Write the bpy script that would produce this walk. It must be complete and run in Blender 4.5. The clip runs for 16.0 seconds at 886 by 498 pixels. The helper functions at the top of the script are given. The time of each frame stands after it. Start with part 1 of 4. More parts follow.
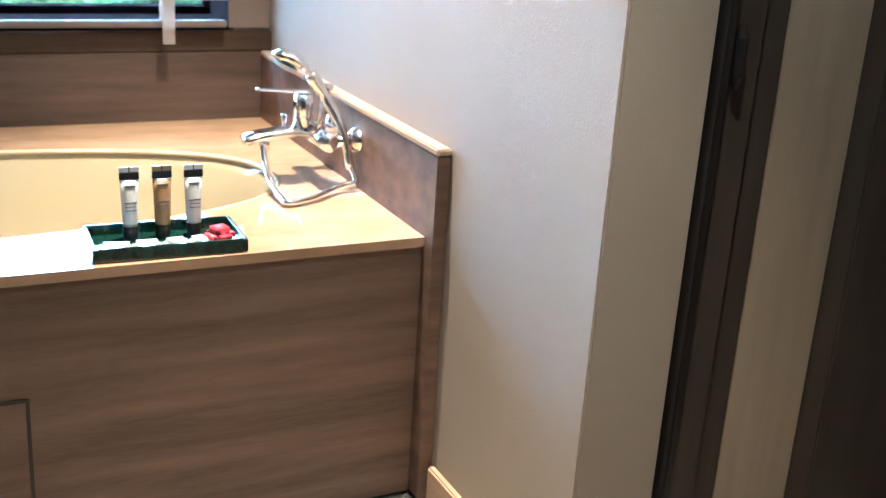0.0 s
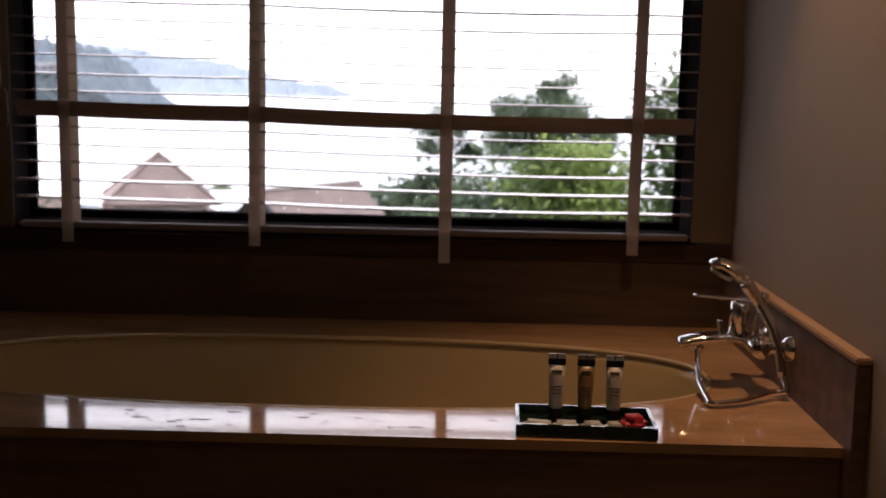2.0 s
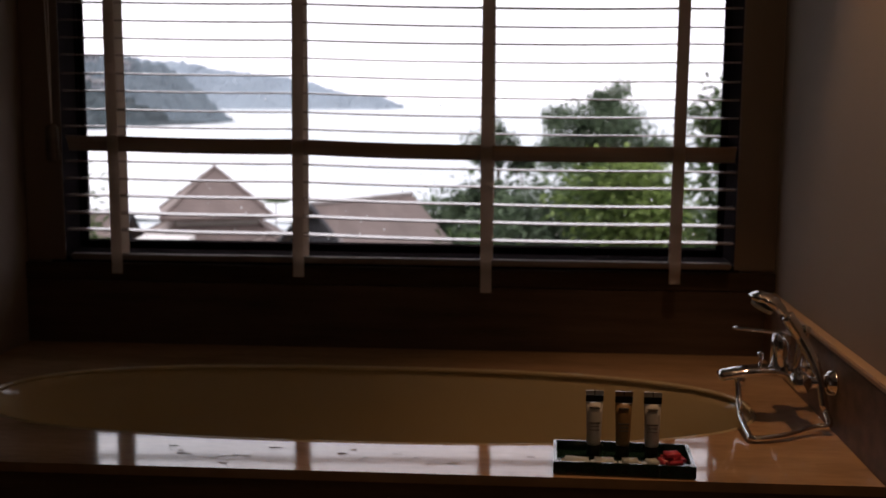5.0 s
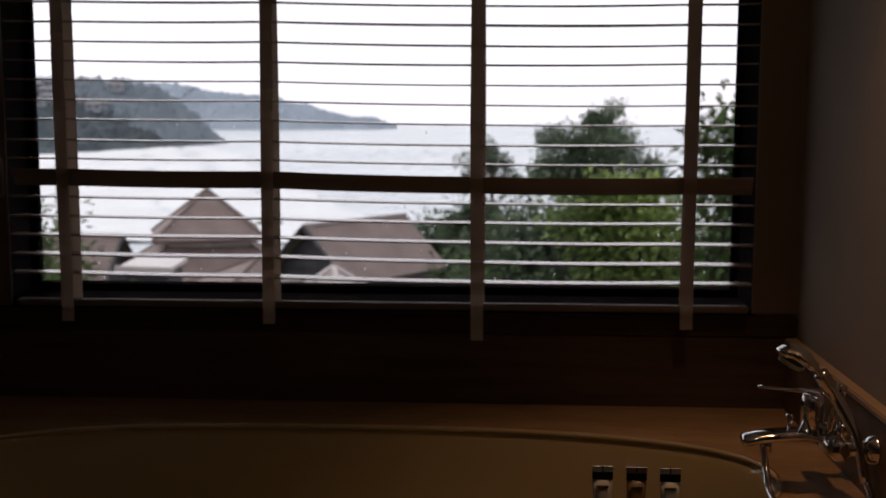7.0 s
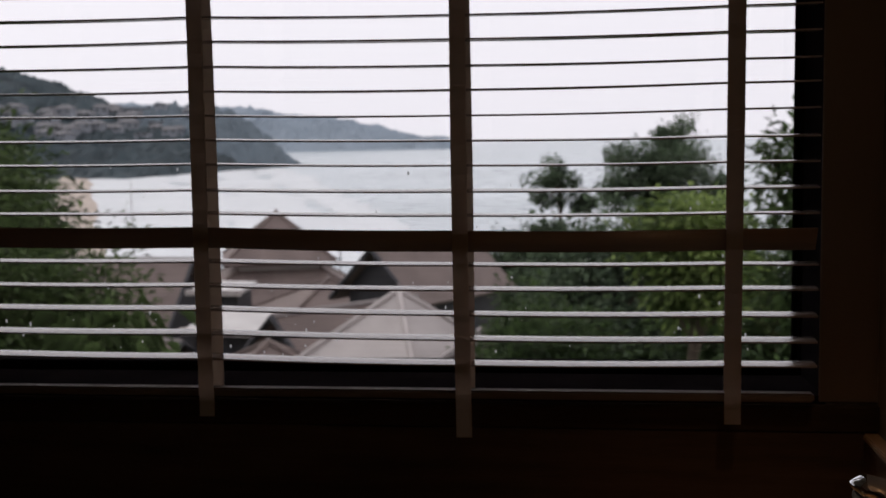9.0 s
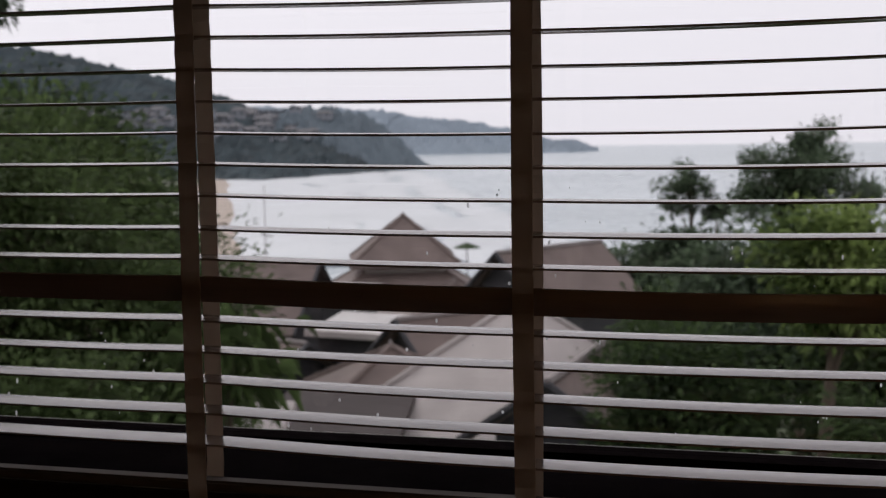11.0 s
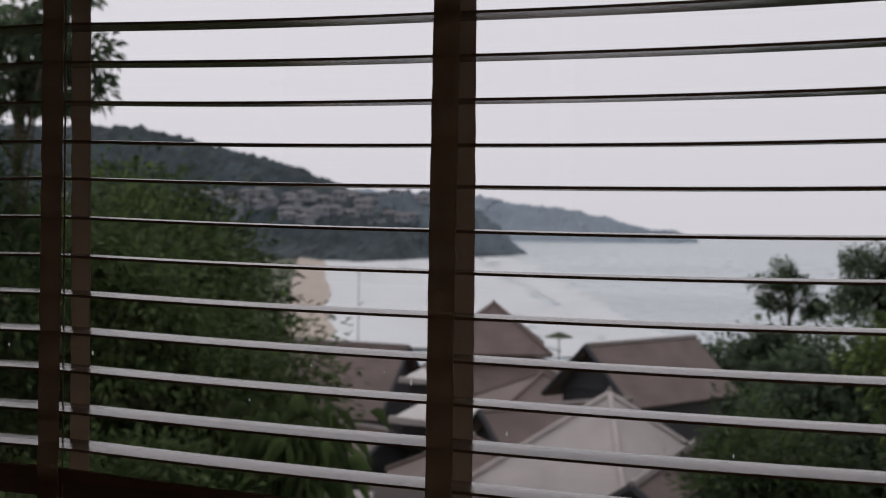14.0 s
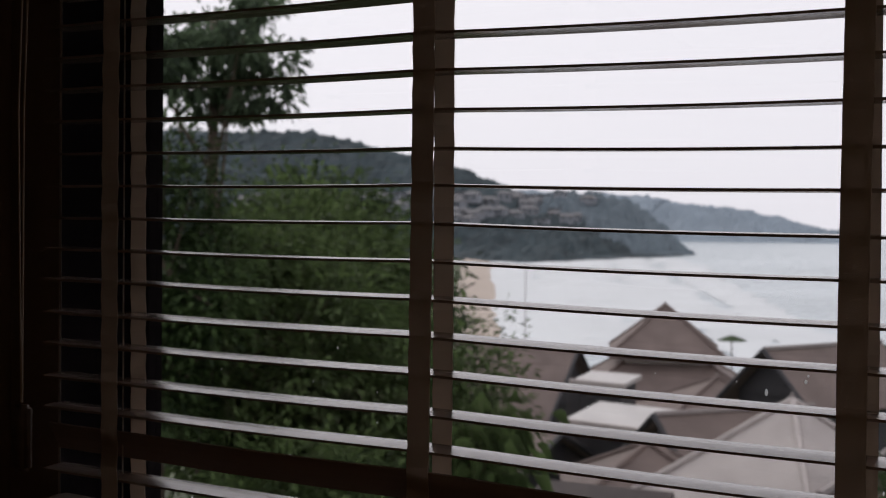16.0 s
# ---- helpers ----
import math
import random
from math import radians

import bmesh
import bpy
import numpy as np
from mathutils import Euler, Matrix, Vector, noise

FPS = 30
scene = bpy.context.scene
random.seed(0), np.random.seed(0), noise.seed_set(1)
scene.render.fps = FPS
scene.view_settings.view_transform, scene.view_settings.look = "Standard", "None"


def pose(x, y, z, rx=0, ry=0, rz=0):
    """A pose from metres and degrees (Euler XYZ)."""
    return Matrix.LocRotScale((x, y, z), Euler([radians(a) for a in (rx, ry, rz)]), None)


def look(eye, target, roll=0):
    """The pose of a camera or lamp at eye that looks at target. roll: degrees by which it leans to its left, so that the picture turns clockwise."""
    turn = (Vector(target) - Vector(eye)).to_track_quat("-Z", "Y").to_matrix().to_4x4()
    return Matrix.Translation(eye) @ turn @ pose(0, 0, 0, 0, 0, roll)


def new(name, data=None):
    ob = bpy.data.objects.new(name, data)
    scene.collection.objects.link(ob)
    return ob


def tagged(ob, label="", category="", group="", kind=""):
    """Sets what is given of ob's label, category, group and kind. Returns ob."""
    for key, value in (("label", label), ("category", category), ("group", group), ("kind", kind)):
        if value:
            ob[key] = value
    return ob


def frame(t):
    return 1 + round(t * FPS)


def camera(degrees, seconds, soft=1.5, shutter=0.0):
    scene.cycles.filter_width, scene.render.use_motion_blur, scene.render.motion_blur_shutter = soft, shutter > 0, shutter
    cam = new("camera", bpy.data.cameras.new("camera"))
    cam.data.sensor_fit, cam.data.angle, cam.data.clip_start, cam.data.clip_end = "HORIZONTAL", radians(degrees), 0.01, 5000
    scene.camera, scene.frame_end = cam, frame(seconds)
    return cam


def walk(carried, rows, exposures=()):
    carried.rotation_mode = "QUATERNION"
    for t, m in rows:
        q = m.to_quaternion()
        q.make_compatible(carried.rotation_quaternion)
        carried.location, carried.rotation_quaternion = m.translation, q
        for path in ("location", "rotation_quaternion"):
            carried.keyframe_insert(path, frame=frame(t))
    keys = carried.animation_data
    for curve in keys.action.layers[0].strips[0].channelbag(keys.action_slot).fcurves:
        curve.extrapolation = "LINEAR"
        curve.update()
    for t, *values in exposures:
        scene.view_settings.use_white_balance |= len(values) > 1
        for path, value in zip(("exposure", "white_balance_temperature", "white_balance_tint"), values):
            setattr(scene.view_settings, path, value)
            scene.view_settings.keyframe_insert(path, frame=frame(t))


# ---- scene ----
from mathutils.bvhtree import BVHTree

cam = camera(43.4, 16.0, 1.0)
cam.data.dof.use_dof, cam.data.dof.focus_distance, cam.data.dof.aperture_fstop = True, 1.4, 8.0
PATH = [
    (0, (0.416, -2.933, 1.277), (1.278, -1.249, 0.63), 3.7),
    (0.5, (0.486, -2.993, 1.279), (1.003, -1.137, 0.74), 1.3),
    (1, (0.533, -3.052, 1.261), (0.791, -1.111, 0.853), 1.8),
    (1.5, (0.564, -3.103, 1.254), (0.647, -1.131, 0.929), 1.8),
    (2, (0.587, -3.144, 1.254), (0.556, -1.164, 0.97), 1.2),
    (2.5, (0.598, -3.171, 1.265), (0.506, -1.193, 0.988), 1.0),
    (3, (0.604, -3.176, 1.28), (0.495, -1.199, 1.0), 0.9),
    (3.5, (0.61, -3.167, 1.272), (0.494, -1.189, 1.003), 1.0),
    (4, (0.617, -3.176, 1.285), (0.491, -1.198, 1.017), 0.6),
    (6.5, (0.623, -2.962, 1.326), (0.5, -0.981, 1.079), 0.2),
    (7, (0.622, -2.836, 1.33), (0.504, -0.853, 1.099), 0.1),
    (7.5, (0.666, -2.695, 1.371), (0.528, -0.714, 1.131), -0.4),
    (8, (0.713, -2.544, 1.37), (0.548, -0.563, 1.149), -0.6),
    (10.5, (0.826, -1.756, 1.374), (0.41, 0.191, 1.188), -1.2),
    (11, (0.816, -1.628, 1.403), (0.342, 0.306, 1.215), -0.8),
    (11.5, (0.823, -1.479, 1.444), (0.293, 0.442, 1.27), -0.1),
    (12, (0.855, -1.353, 1.496), (0.28, 0.557, 1.348), 0.6),
    (12.5, (0.895, -1.259, 1.516), (0.287, 0.644, 1.415), 0.9),
    (13, (0.933, -1.217, 1.514), (0.303, 0.68, 1.459), 0.8),
    (13.5, (0.953, -1.208, 1.515), (0.316, 0.688, 1.479), 0.7),
    (14, (0.948, -1.208, 1.517), (0.308, 0.686, 1.482), 0.8),
    (14.5, (0.922, -1.21, 1.515), (0.27, 0.681, 1.48), 0.7),
    (15, (0.884, -1.224, 1.507), (0.208, 0.658, 1.483), 0.7),
    (15.5, (0.789, -1.241, 1.506), (0.064, 0.623, 1.483), 0.8),
    (16, (0.693, -1.287, 1.52), (-0.219, 0.493, 1.483), 0.6),
]

EXPOSURE = [(0, 6.25, 3750, -13), (0.5, 5.36, 4050, -8), (1.0, 4.15, 4550, -2), (1.5, 3.05, 5700, 7), (2.0, 2.45, 6400, 16), (2.5, 2.1, 6500, 16), (4.0, 1.8, 6500, 15), (6.5, 1.27, 6500, 13), (7.5, 0.93, 6500, 12), (8.0, 0.8, 6500, 12), (10.5, 0.68, 6500, 12), (13.0, 0.36, 6500, 11), (14.5, 0.30, 6500, 11), (15.5, 0.46, 6500, 11), (16.0, 0.64, 6500, 11)]
walk(cam, [(t, look(eye, target, roll)) for t, eye, target, roll in PATH], EXPOSURE)

# ---- world, sun and lamps ----
SKY, SUN, LAMP = 1.0, 0.6, 1.0
world = bpy.data.worlds.new("sky")
scene.world = world
world.use_nodes = True
wn, wl = world.node_tree.nodes, world.node_tree.links
sky = wn.new("ShaderNodeTexSky")
sky.sky_type, sky.sun_disc = "NISHITA", False
sky.sun_elevation, sky.sun_rotation = radians(50), radians(-50)
sky.dust_density, sky.air_density = 6.0, 1.0
grey = wn.new("ShaderNodeHueSaturation")
grey.inputs["Saturation"].default_value = 0.12
cloud = wn.new("ShaderNodeMixRGB")
cloud.inputs[0].default_value = 0.90
cloud.inputs[2].default_value = (7.6, 7.45, 7.95, 1)
wl.new(sky.outputs[0], grey.inputs["Color"])
wl.new(grey.outputs[0], cloud.inputs[1])
wl.new(cloud.outputs[0], wn["Background"].inputs[0])
wn["Background"].inputs[1].default_value = 0.1 * SKY

sun_lamp = new("sun", bpy.data.lights.new("sun", "SUN"))
sun_lamp.data.energy, sun_lamp.data.angle, sun_lamp.data.color = SUN, radians(20), (1.0, 0.97, 0.93)
sun_lamp.matrix_world = look((-30, 30, 40), (0, 0, 0))


def downlight_lamp(x, y, z, watts, spread_deg):
    ob = new("downlight_lamp", bpy.data.lights.new("downlight_lamp", "SPOT"))
    ob.data.energy, ob.data.color = watts * LAMP, (1.0, 0.54, 0.25)
    ob.data.spot_size, ob.data.spot_blend, ob.data.shadow_soft_size = radians(spread_deg), 0.7, 0.03
    ob.location = (x, y, z)


# The second lamp is an unseen addition that brightens the bath front.
LAMPS = [(1.17, -0.95, 10.0, 70), (1.05, -2.1, 2.4, 64)]
for lx, ly, lw, la in LAMPS:
    downlight_lamp(lx, ly, 2.46, lw, la)


# ---- materials ----
def mat(name, colour, rough=0.6, metal=0.0, vary=0.15, scale=6.0, bump=0.0, fine=60.0, stretch=(1, 1, 1), per="", coat=0.0, sheen=None):
    """A surface of one base colour with variation at two scales and a fine relief."""
    m = bpy.data.materials.new(name)
    m.use_nodes = True
    n, l = m.node_tree.nodes, m.node_tree.links
    b = n["Principled BSDF"]
    b.inputs["Metallic"].default_value = metal
    b.inputs["Coat Weight"].default_value = coat
    co, mp = n.new("ShaderNodeTexCoord"), n.new("ShaderNodeMapping")
    mp.inputs["Scale"].default_value = stretch
    geo = n.new("ShaderNodeNewGeometry")
    l.new(geo.outputs["Position"] if per != "object" else co.outputs["Object"], mp.inputs[0])
    a, f = n.new("ShaderNodeTexNoise"), n.new("ShaderNodeTexNoise")
    a.inputs["Scale"].default_value, a.inputs["Detail"].default_value = scale, 4
    f.inputs["Scale"].default_value, f.inputs["Detail"].default_value = fine, 3
    l.new(mp.outputs[0], a.inputs[0]), l.new(mp.outputs[0], f.inputs[0])
    mixed = n.new("ShaderNodeMath")
    mixed.operation = "MULTIPLY_ADD"
    mixed.inputs[1].default_value = 0.35
    l.new(f.outputs[0], mixed.inputs[0]), l.new(a.outputs[0], mixed.inputs[2])
    last = mixed.outputs[0]
    if per in ("island", "piece"):
        rnd = n.new("ShaderNodeMath")
        rnd.operation = "MULTIPLY_ADD"
        rnd.inputs[1].default_value = 0.6
        src = geo.outputs["Random Per Island"] if per == "island" else n.new("ShaderNodeObjectInfo").outputs["Random"]
        l.new(src, rnd.inputs[0]), l.new(last, rnd.inputs[2])
        sub = n.new("ShaderNodeMath")
        sub.operation = "SUBTRACT"
        sub.inputs[1].default_value = 0.3
        l.new(rnd.outputs[0], sub.inputs[0])
        last = sub.outputs[0]
    ramp = n.new("ShaderNodeValToRGB")
    lo = [max(0, c * (1 - vary)) for c in colour]
    hi = [min(1, c * (1 + vary)) for c in (sheen or colour)]
    ramp.color_ramp.elements[0].position, ramp.color_ramp.elements[1].position = 0.42, 0.92
    ramp.color_ramp.elements[0].color, ramp.color_ramp.elements[1].color = (*lo, 1), (*hi, 1)
    l.new(last, ramp.inputs[0]), l.new(ramp.outputs[0], b.inputs["Base Color"])
    rr = n.new("ShaderNodeMapRange")
    rr.inputs["To Min"].default_value, rr.inputs["To Max"].default_value = max(0.02, rough * 0.85), min(1, rough * 1.15)
    l.new(f.outputs[0], rr.inputs[0]), l.new(rr.outputs[0], b.inputs["Roughness"])
    if bump:
        bp = n.new("ShaderNodeBump")
        bp.inputs["Strength"].default_value, bp.inputs["Distance"].default_value = bump, 0.004
        l.new(f.outputs[0], bp.inputs["Height"]), l.new(bp.outputs[0], b.inputs["Normal"])
    return m


def leaf_mat(name, colour, sheen):
    """A matt leaf that lets part of the daylight through."""
    m = mat(name, colour, 0.6, vary=0.30, scale=0.7, fine=7, per="island", sheen=sheen)
    n, l = m.node_tree.nodes, m.node_tree.links
    b = n["Principled BSDF"]
    b.inputs["Specular IOR Level"].default_value = 0.15
    lit, mix = n.new("ShaderNodeBsdfTranslucent"), n.new("ShaderNodeMixShader")
    mix.inputs[0].default_value = 0.4
    l.new(b.inputs["Base Color"].links[0].from_socket, lit.inputs["Color"])
    l.new(b.outputs[0], mix.inputs[1]), l.new(lit.outputs[0], mix.inputs[2])
    l.new(mix.outputs[0], n["Material Output"].inputs[0])
    return m


def glass_mat():
    m = bpy.data.materials.new("window_glass")
    m.use_nodes = True
    b = m.node_tree.nodes["Principled BSDF"]
    b.inputs["Transmission Weight"].default_value, b.inputs["Roughness"].default_value, b.inputs["IOR"].default_value = 1.0, 0.0, 1.45
    return m


def glow_mat(name, colour, strength):
    m = bpy.data.materials.new(name)
    m.use_nodes = True
    b = m.node_tree.nodes["Principled BSDF"]
    b.inputs["Emission Color"].default_value, b.inputs["Emission Strength"].default_value = (*colour, 1), strength
    return m


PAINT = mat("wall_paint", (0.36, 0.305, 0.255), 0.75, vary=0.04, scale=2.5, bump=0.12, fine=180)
# Darker than wall_paint: dims bounced light, and puts shade on the casing.
ROOM_SHADE = mat("dark_shade_paint", (0.22, 0.165, 0.13), 0.7, vary=0.06, scale=2.5, bump=0.12, fine=180)
CEILING = mat("ceiling_paint", (0.78, 0.76, 0.72), 0.8, vary=0.03, bump=0.08, fine=150)
FLOOR = mat("floor_tile", (0.30, 0.25, 0.20), 0.35, vary=0.15, scale=3, bump=0.1, per="piece")
GROUT = mat("grout", (0.22, 0.20, 0.18), 0.9, fine=300, bump=0.2)
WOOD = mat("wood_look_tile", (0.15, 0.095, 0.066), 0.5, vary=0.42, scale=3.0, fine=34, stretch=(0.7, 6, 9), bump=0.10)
# Copy of WOOD with the backlit shade put into a darker colour.
WOOD_SHADED = mat("shaded_wood_look_tile", (0.085, 0.056, 0.042), 0.55, vary=0.42, scale=3.0, fine=34, stretch=(0.7, 6, 9), bump=0.10)
TRIM = mat("pale_wood_trim", (0.42, 0.30, 0.20), 0.45, vary=0.2, scale=3.0, fine=34, stretch=(6, 0.7, 9), bump=0.08)
# The ledge's brown is darkened too, for the shade under the window.
LEDGE = mat("shaded_brown_ledge", (0.065, 0.044, 0.032), 0.8, vary=0.3, scale=3.0, fine=34, stretch=(0.7, 6, 9), bump=0.08)
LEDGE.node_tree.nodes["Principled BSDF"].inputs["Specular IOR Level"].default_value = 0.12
STONE = mat("tan_stone_deck", (0.43, 0.28, 0.165), 0.09, vary=0.28, scale=2.6, fine=18, stretch=(1, 3.5, 2), coat=0.3)
ACRYLIC = mat("cream_acrylic", (0.53, 0.445, 0.285), 0.12, vary=0.03, scale=2, coat=0.4)
SLAT = mat("taupe_wood_slat", (0.29, 0.236, 0.212), 0.25, vary=0.12, scale=4, fine=40, stretch=(0.6, 12, 12), per="piece", bump=0.05, coat=0.5)
SLAT.node_tree.nodes["Principled BSDF"].inputs["Coat Roughness"].default_value = 0.22
SLAT.node_tree.nodes["Principled BSDF"].inputs["Coat Tint"].default_value = (1.0, 0.95, 0.91, 1)
TAPE = mat("woven_tape", (0.55, 0.46, 0.385), 0.9, vary=0.12, scale=20, fine=900, bump=0.5)
tn = TAPE.node_tree
tape_mix, tape_glow = tn.nodes.new("ShaderNodeMixShader"), tn.nodes.new("ShaderNodeBsdfTranslucent")
tape_mix.inputs[0].default_value, tape_glow.inputs[0].default_value = 0.66, (0.58, 0.485, 0.41, 1)
tn.links.new(tn.nodes["Principled BSDF"].outputs[0], tape_mix.inputs[1]), tn.links.new(tape_glow.outputs[0], tape_mix.inputs[2])
tn.links.new(tape_mix.outputs[0], tn.nodes["Material Output"].inputs[0])
CORD = mat("cord", (0.45, 0.38, 0.32), 0.9, vary=0.1, fine=800)
FRAME = mat("black_window_frame", (0.014, 0.011, 0.012), 0.9, vary=0.2, scale=10)
FRAME.node_tree.nodes["Principled BSDF"].inputs["Specular IOR Level"].default_value = 0.0
RAIL = mat("matt_taupe_rail", (0.17, 0.138, 0.125), 0.75, vary=0.12, scale=4, fine=40, stretch=(0.6, 12, 12))
DARKWOOD = mat("dark_door_wood", (0.055, 0.042, 0.035), 0.5, vary=0.25, scale=3, stretch=(9, 9, 0.8), bump=0.08)
BEIGE = mat("beige_door_panel", (0.42, 0.34, 0.25), 0.5, vary=0.1, scale=3, stretch=(9, 9, 0.8))
CHROME = mat("chrome", (0.82, 0.82, 0.83), 0.06, metal=1.0, vary=0.02)
TRAY = mat("dark_green_lacquer", (0.012, 0.035, 0.028), 0.12, vary=0.5, scale=60, fine=200, coat=0.5)
WHITE_TUBE = mat("white_tube", (0.62, 0.62, 0.64), 0.35, vary=0.05, scale=30)
AMBER_TUBE = mat("amber_tube", (0.30, 0.19, 0.09), 0.3, vary=0.15, scale=30)
BLACK = mat("black_plastic", (0.014, 0.013, 0.014), 0.3, vary=0.2)
PRINT = mat("grey_print", (0.20, 0.19, 0.19), 0.5, vary=0.1)
WRAP = mat("pale_wrapper", (0.55, 0.62, 0.64), 0.3, vary=0.15, scale=40)
RED = mat("pink_red_wrapper", (0.55, 0.05, 0.09), 0.35, vary=0.2, scale=40)
WATER_DROP = glass_mat()
WATER_DROP.node_tree.nodes["Principled BSDF"].inputs["IOR"].default_value = 1.25
# The drops' sparkle is painted as a milky white translucent mix.
RAINDROP = bpy.data.materials.new("glint_white_raindrop")
RAINDROP.use_nodes = True
rn = RAINDROP.node_tree
drop_mix, drop_clear, drop_milk = rn.nodes.new("ShaderNodeMixShader"), rn.nodes.new("ShaderNodeBsdfTransparent"), rn.nodes.new("ShaderNodeBsdfTranslucent")
drop_milk.inputs[0].default_value = (0.95, 0.95, 0.97, 1)
drop_mix.inputs[0].default_value = 0.6
rn.links.new(drop_clear.outputs[0], drop_mix.inputs[1]), rn.links.new(drop_milk.outputs[0], drop_mix.inputs[2])
rn.links.new(drop_mix.outputs[0], rn.nodes["Material Output"].inputs[0])
GLASS = glass_mat()
BULB = glow_mat("warm_bulb", (1.0, 0.70, 0.40), 20.0)
EXTERIOR = mat("exterior_render", (0.50, 0.48, 0.45), 0.85, vary=0.1, scale=0.8, fine=12, bump=0.2)
SHINGLE = mat("brown_shingle_roof", (0.160, 0.121, 0.108), 0.8, vary=0.22, scale=0.9, fine=9, bump=0.4)
PALE_ROOF = mat("pale_concrete_roof", (0.46, 0.415, 0.395), 0.8, vary=0.16, scale=0.7, fine=6, bump=0.3)
WHITE_ROOF = mat("pale_flat_roof", (0.49, 0.47, 0.455), 0.8, vary=0.12, scale=0.7, fine=6)
SLATE = mat("dark_slate_roof", (0.075, 0.062, 0.060), 0.7, vary=0.2, scale=0.9, fine=9)
SLATE.node_tree.nodes["Principled BSDF"].inputs["Specular IOR Level"].default_value = 0.15
GABLE = mat("dark_gable_boards", (0.035, 0.034, 0.038), 0.7, vary=0.3, scale=2, stretch=(4, 4, 0.6))
RIDGE = mat("ridge_cap", (0.24, 0.21, 0.20), 0.8, vary=0.15, scale=3)
GROUND = mat("hillside_soil_grass", (0.07, 0.085, 0.045), 0.95, vary=0.4, scale=0.25, fine=2.5, bump=0.5)
SAND = mat("wet_sand", (0.38, 0.315, 0.26), 0.8, vary=0.1, scale=0.1, fine=1.5)
SEA = mat("grey_sea", (0.30, 0.36, 0.38), 0.28, vary=0.14, scale=0.02, fine=0.25, stretch=(0.5, 1.0, 1), bump=0.5, sheen=(0.38, 0.43, 0.45))
FOAM = mat("surf_foam", (0.57, 0.59, 0.60), 0.8, vary=0.08, scale=0.05, fine=0.5)
# Haze over the bay is painted into these hill colours, paler farther out.
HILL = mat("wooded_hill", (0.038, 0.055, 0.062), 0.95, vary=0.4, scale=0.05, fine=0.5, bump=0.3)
FARHILL = mat("haze_tinted_headland", (0.128, 0.160, 0.183), 0.95, vary=0.15, scale=0.02, fine=0.2)
CAPE = mat("haze_tinted_cape", (0.255, 0.305, 0.35), 0.95, vary=0.12, scale=0.01, fine=0.1)
BARK = mat("grey_brown_bark", (0.10, 0.075, 0.055), 0.9, vary=0.3, scale=4, fine=30, bump=0.6)
LEAF = leaf_mat("mid_green_leaf", (0.050, 0.076, 0.028), (0.090, 0.130, 0.048))
LEAF_DARK = leaf_mat("dark_green_leaf", (0.026, 0.044, 0.020), (0.052, 0.080, 0.034))
LEAF_YELLOW = leaf_mat("yellow_green_leaf", (0.085, 0.135, 0.042), (0.21, 0.275, 0.087))
LEAF_SLOPE = leaf_mat("slope_green_leaf", (0.029, 0.051, 0.020), (0.064, 0.099, 0.035))
# Haze over the farther right-hand trees goes into this paler, greyer green.
LEAF_GREY = leaf_mat("grey_green_hazed_leaf", (0.061, 0.088, 0.056), (0.11, 0.152, 0.09))
# Villa colours are drawn close together so that they carry the distance haze.
HOUSE_WALL = mat("haze_greyed_villa_wall", (0.25, 0.265, 0.29), 0.85, vary=0.12, scale=0.2)
HOUSE_ROOF = mat("grey_villa_roof", (0.14, 0.138, 0.145), 0.85, vary=0.15, scale=0.3)
HOUSE_GLASS = mat("haze_paled_villa_window", (0.10, 0.11, 0.12), 0.2)


# ---- building helpers ----
def part(name, bm, material, parent=None, label="", smooth=False):
    me = bpy.data.meshes.new(name)
    bm.normal_update()
    bm.to_mesh(me)
    bm.free()
    me.materials.append(material)
    if smooth:
        me.shade_smooth()
    ob = new(name, me)
    if parent:
        ob.parent = parent
    if label:
        ob["label"] = label
    return ob


def thing(name, label, category, at=(0, 0, 0), group="", rz=0.0):
    ob = new(name)
    ob.empty_display_size = 0.1
    ob.matrix_basis = pose(*at, 0, 0, rz)
    return tagged(ob, label, category, group)


def box(bm, x0, x1, y0, y1, z0, z1, bevel=0.0, seg=2):
    vs = [bm.verts.new(p) for p in ((x0, y0, z0), (x1, y0, z0), (x1, y1, z0), (x0, y1, z0), (x0, y0, z1), (x1, y0, z1), (x1, y1, z1), (x0, y1, z1))]
    fs = [bm.faces.new([vs[i] for i in q]) for q in ((3, 2, 1, 0), (4, 5, 6, 7), (0, 1, 5, 4), (1, 2, 6, 5), (2, 3, 7, 6), (3, 0, 4, 7))]
    if bevel:
        es = list({e for f in fs for e in f.edges})
        bmesh.ops.bevel(bm, geom=es, offset=bevel, segments=seg, affect="EDGES", clamp_overlap=True)
    return bm


def boxed(*args, **kw):
    return box(bmesh.new(), *args, **kw)


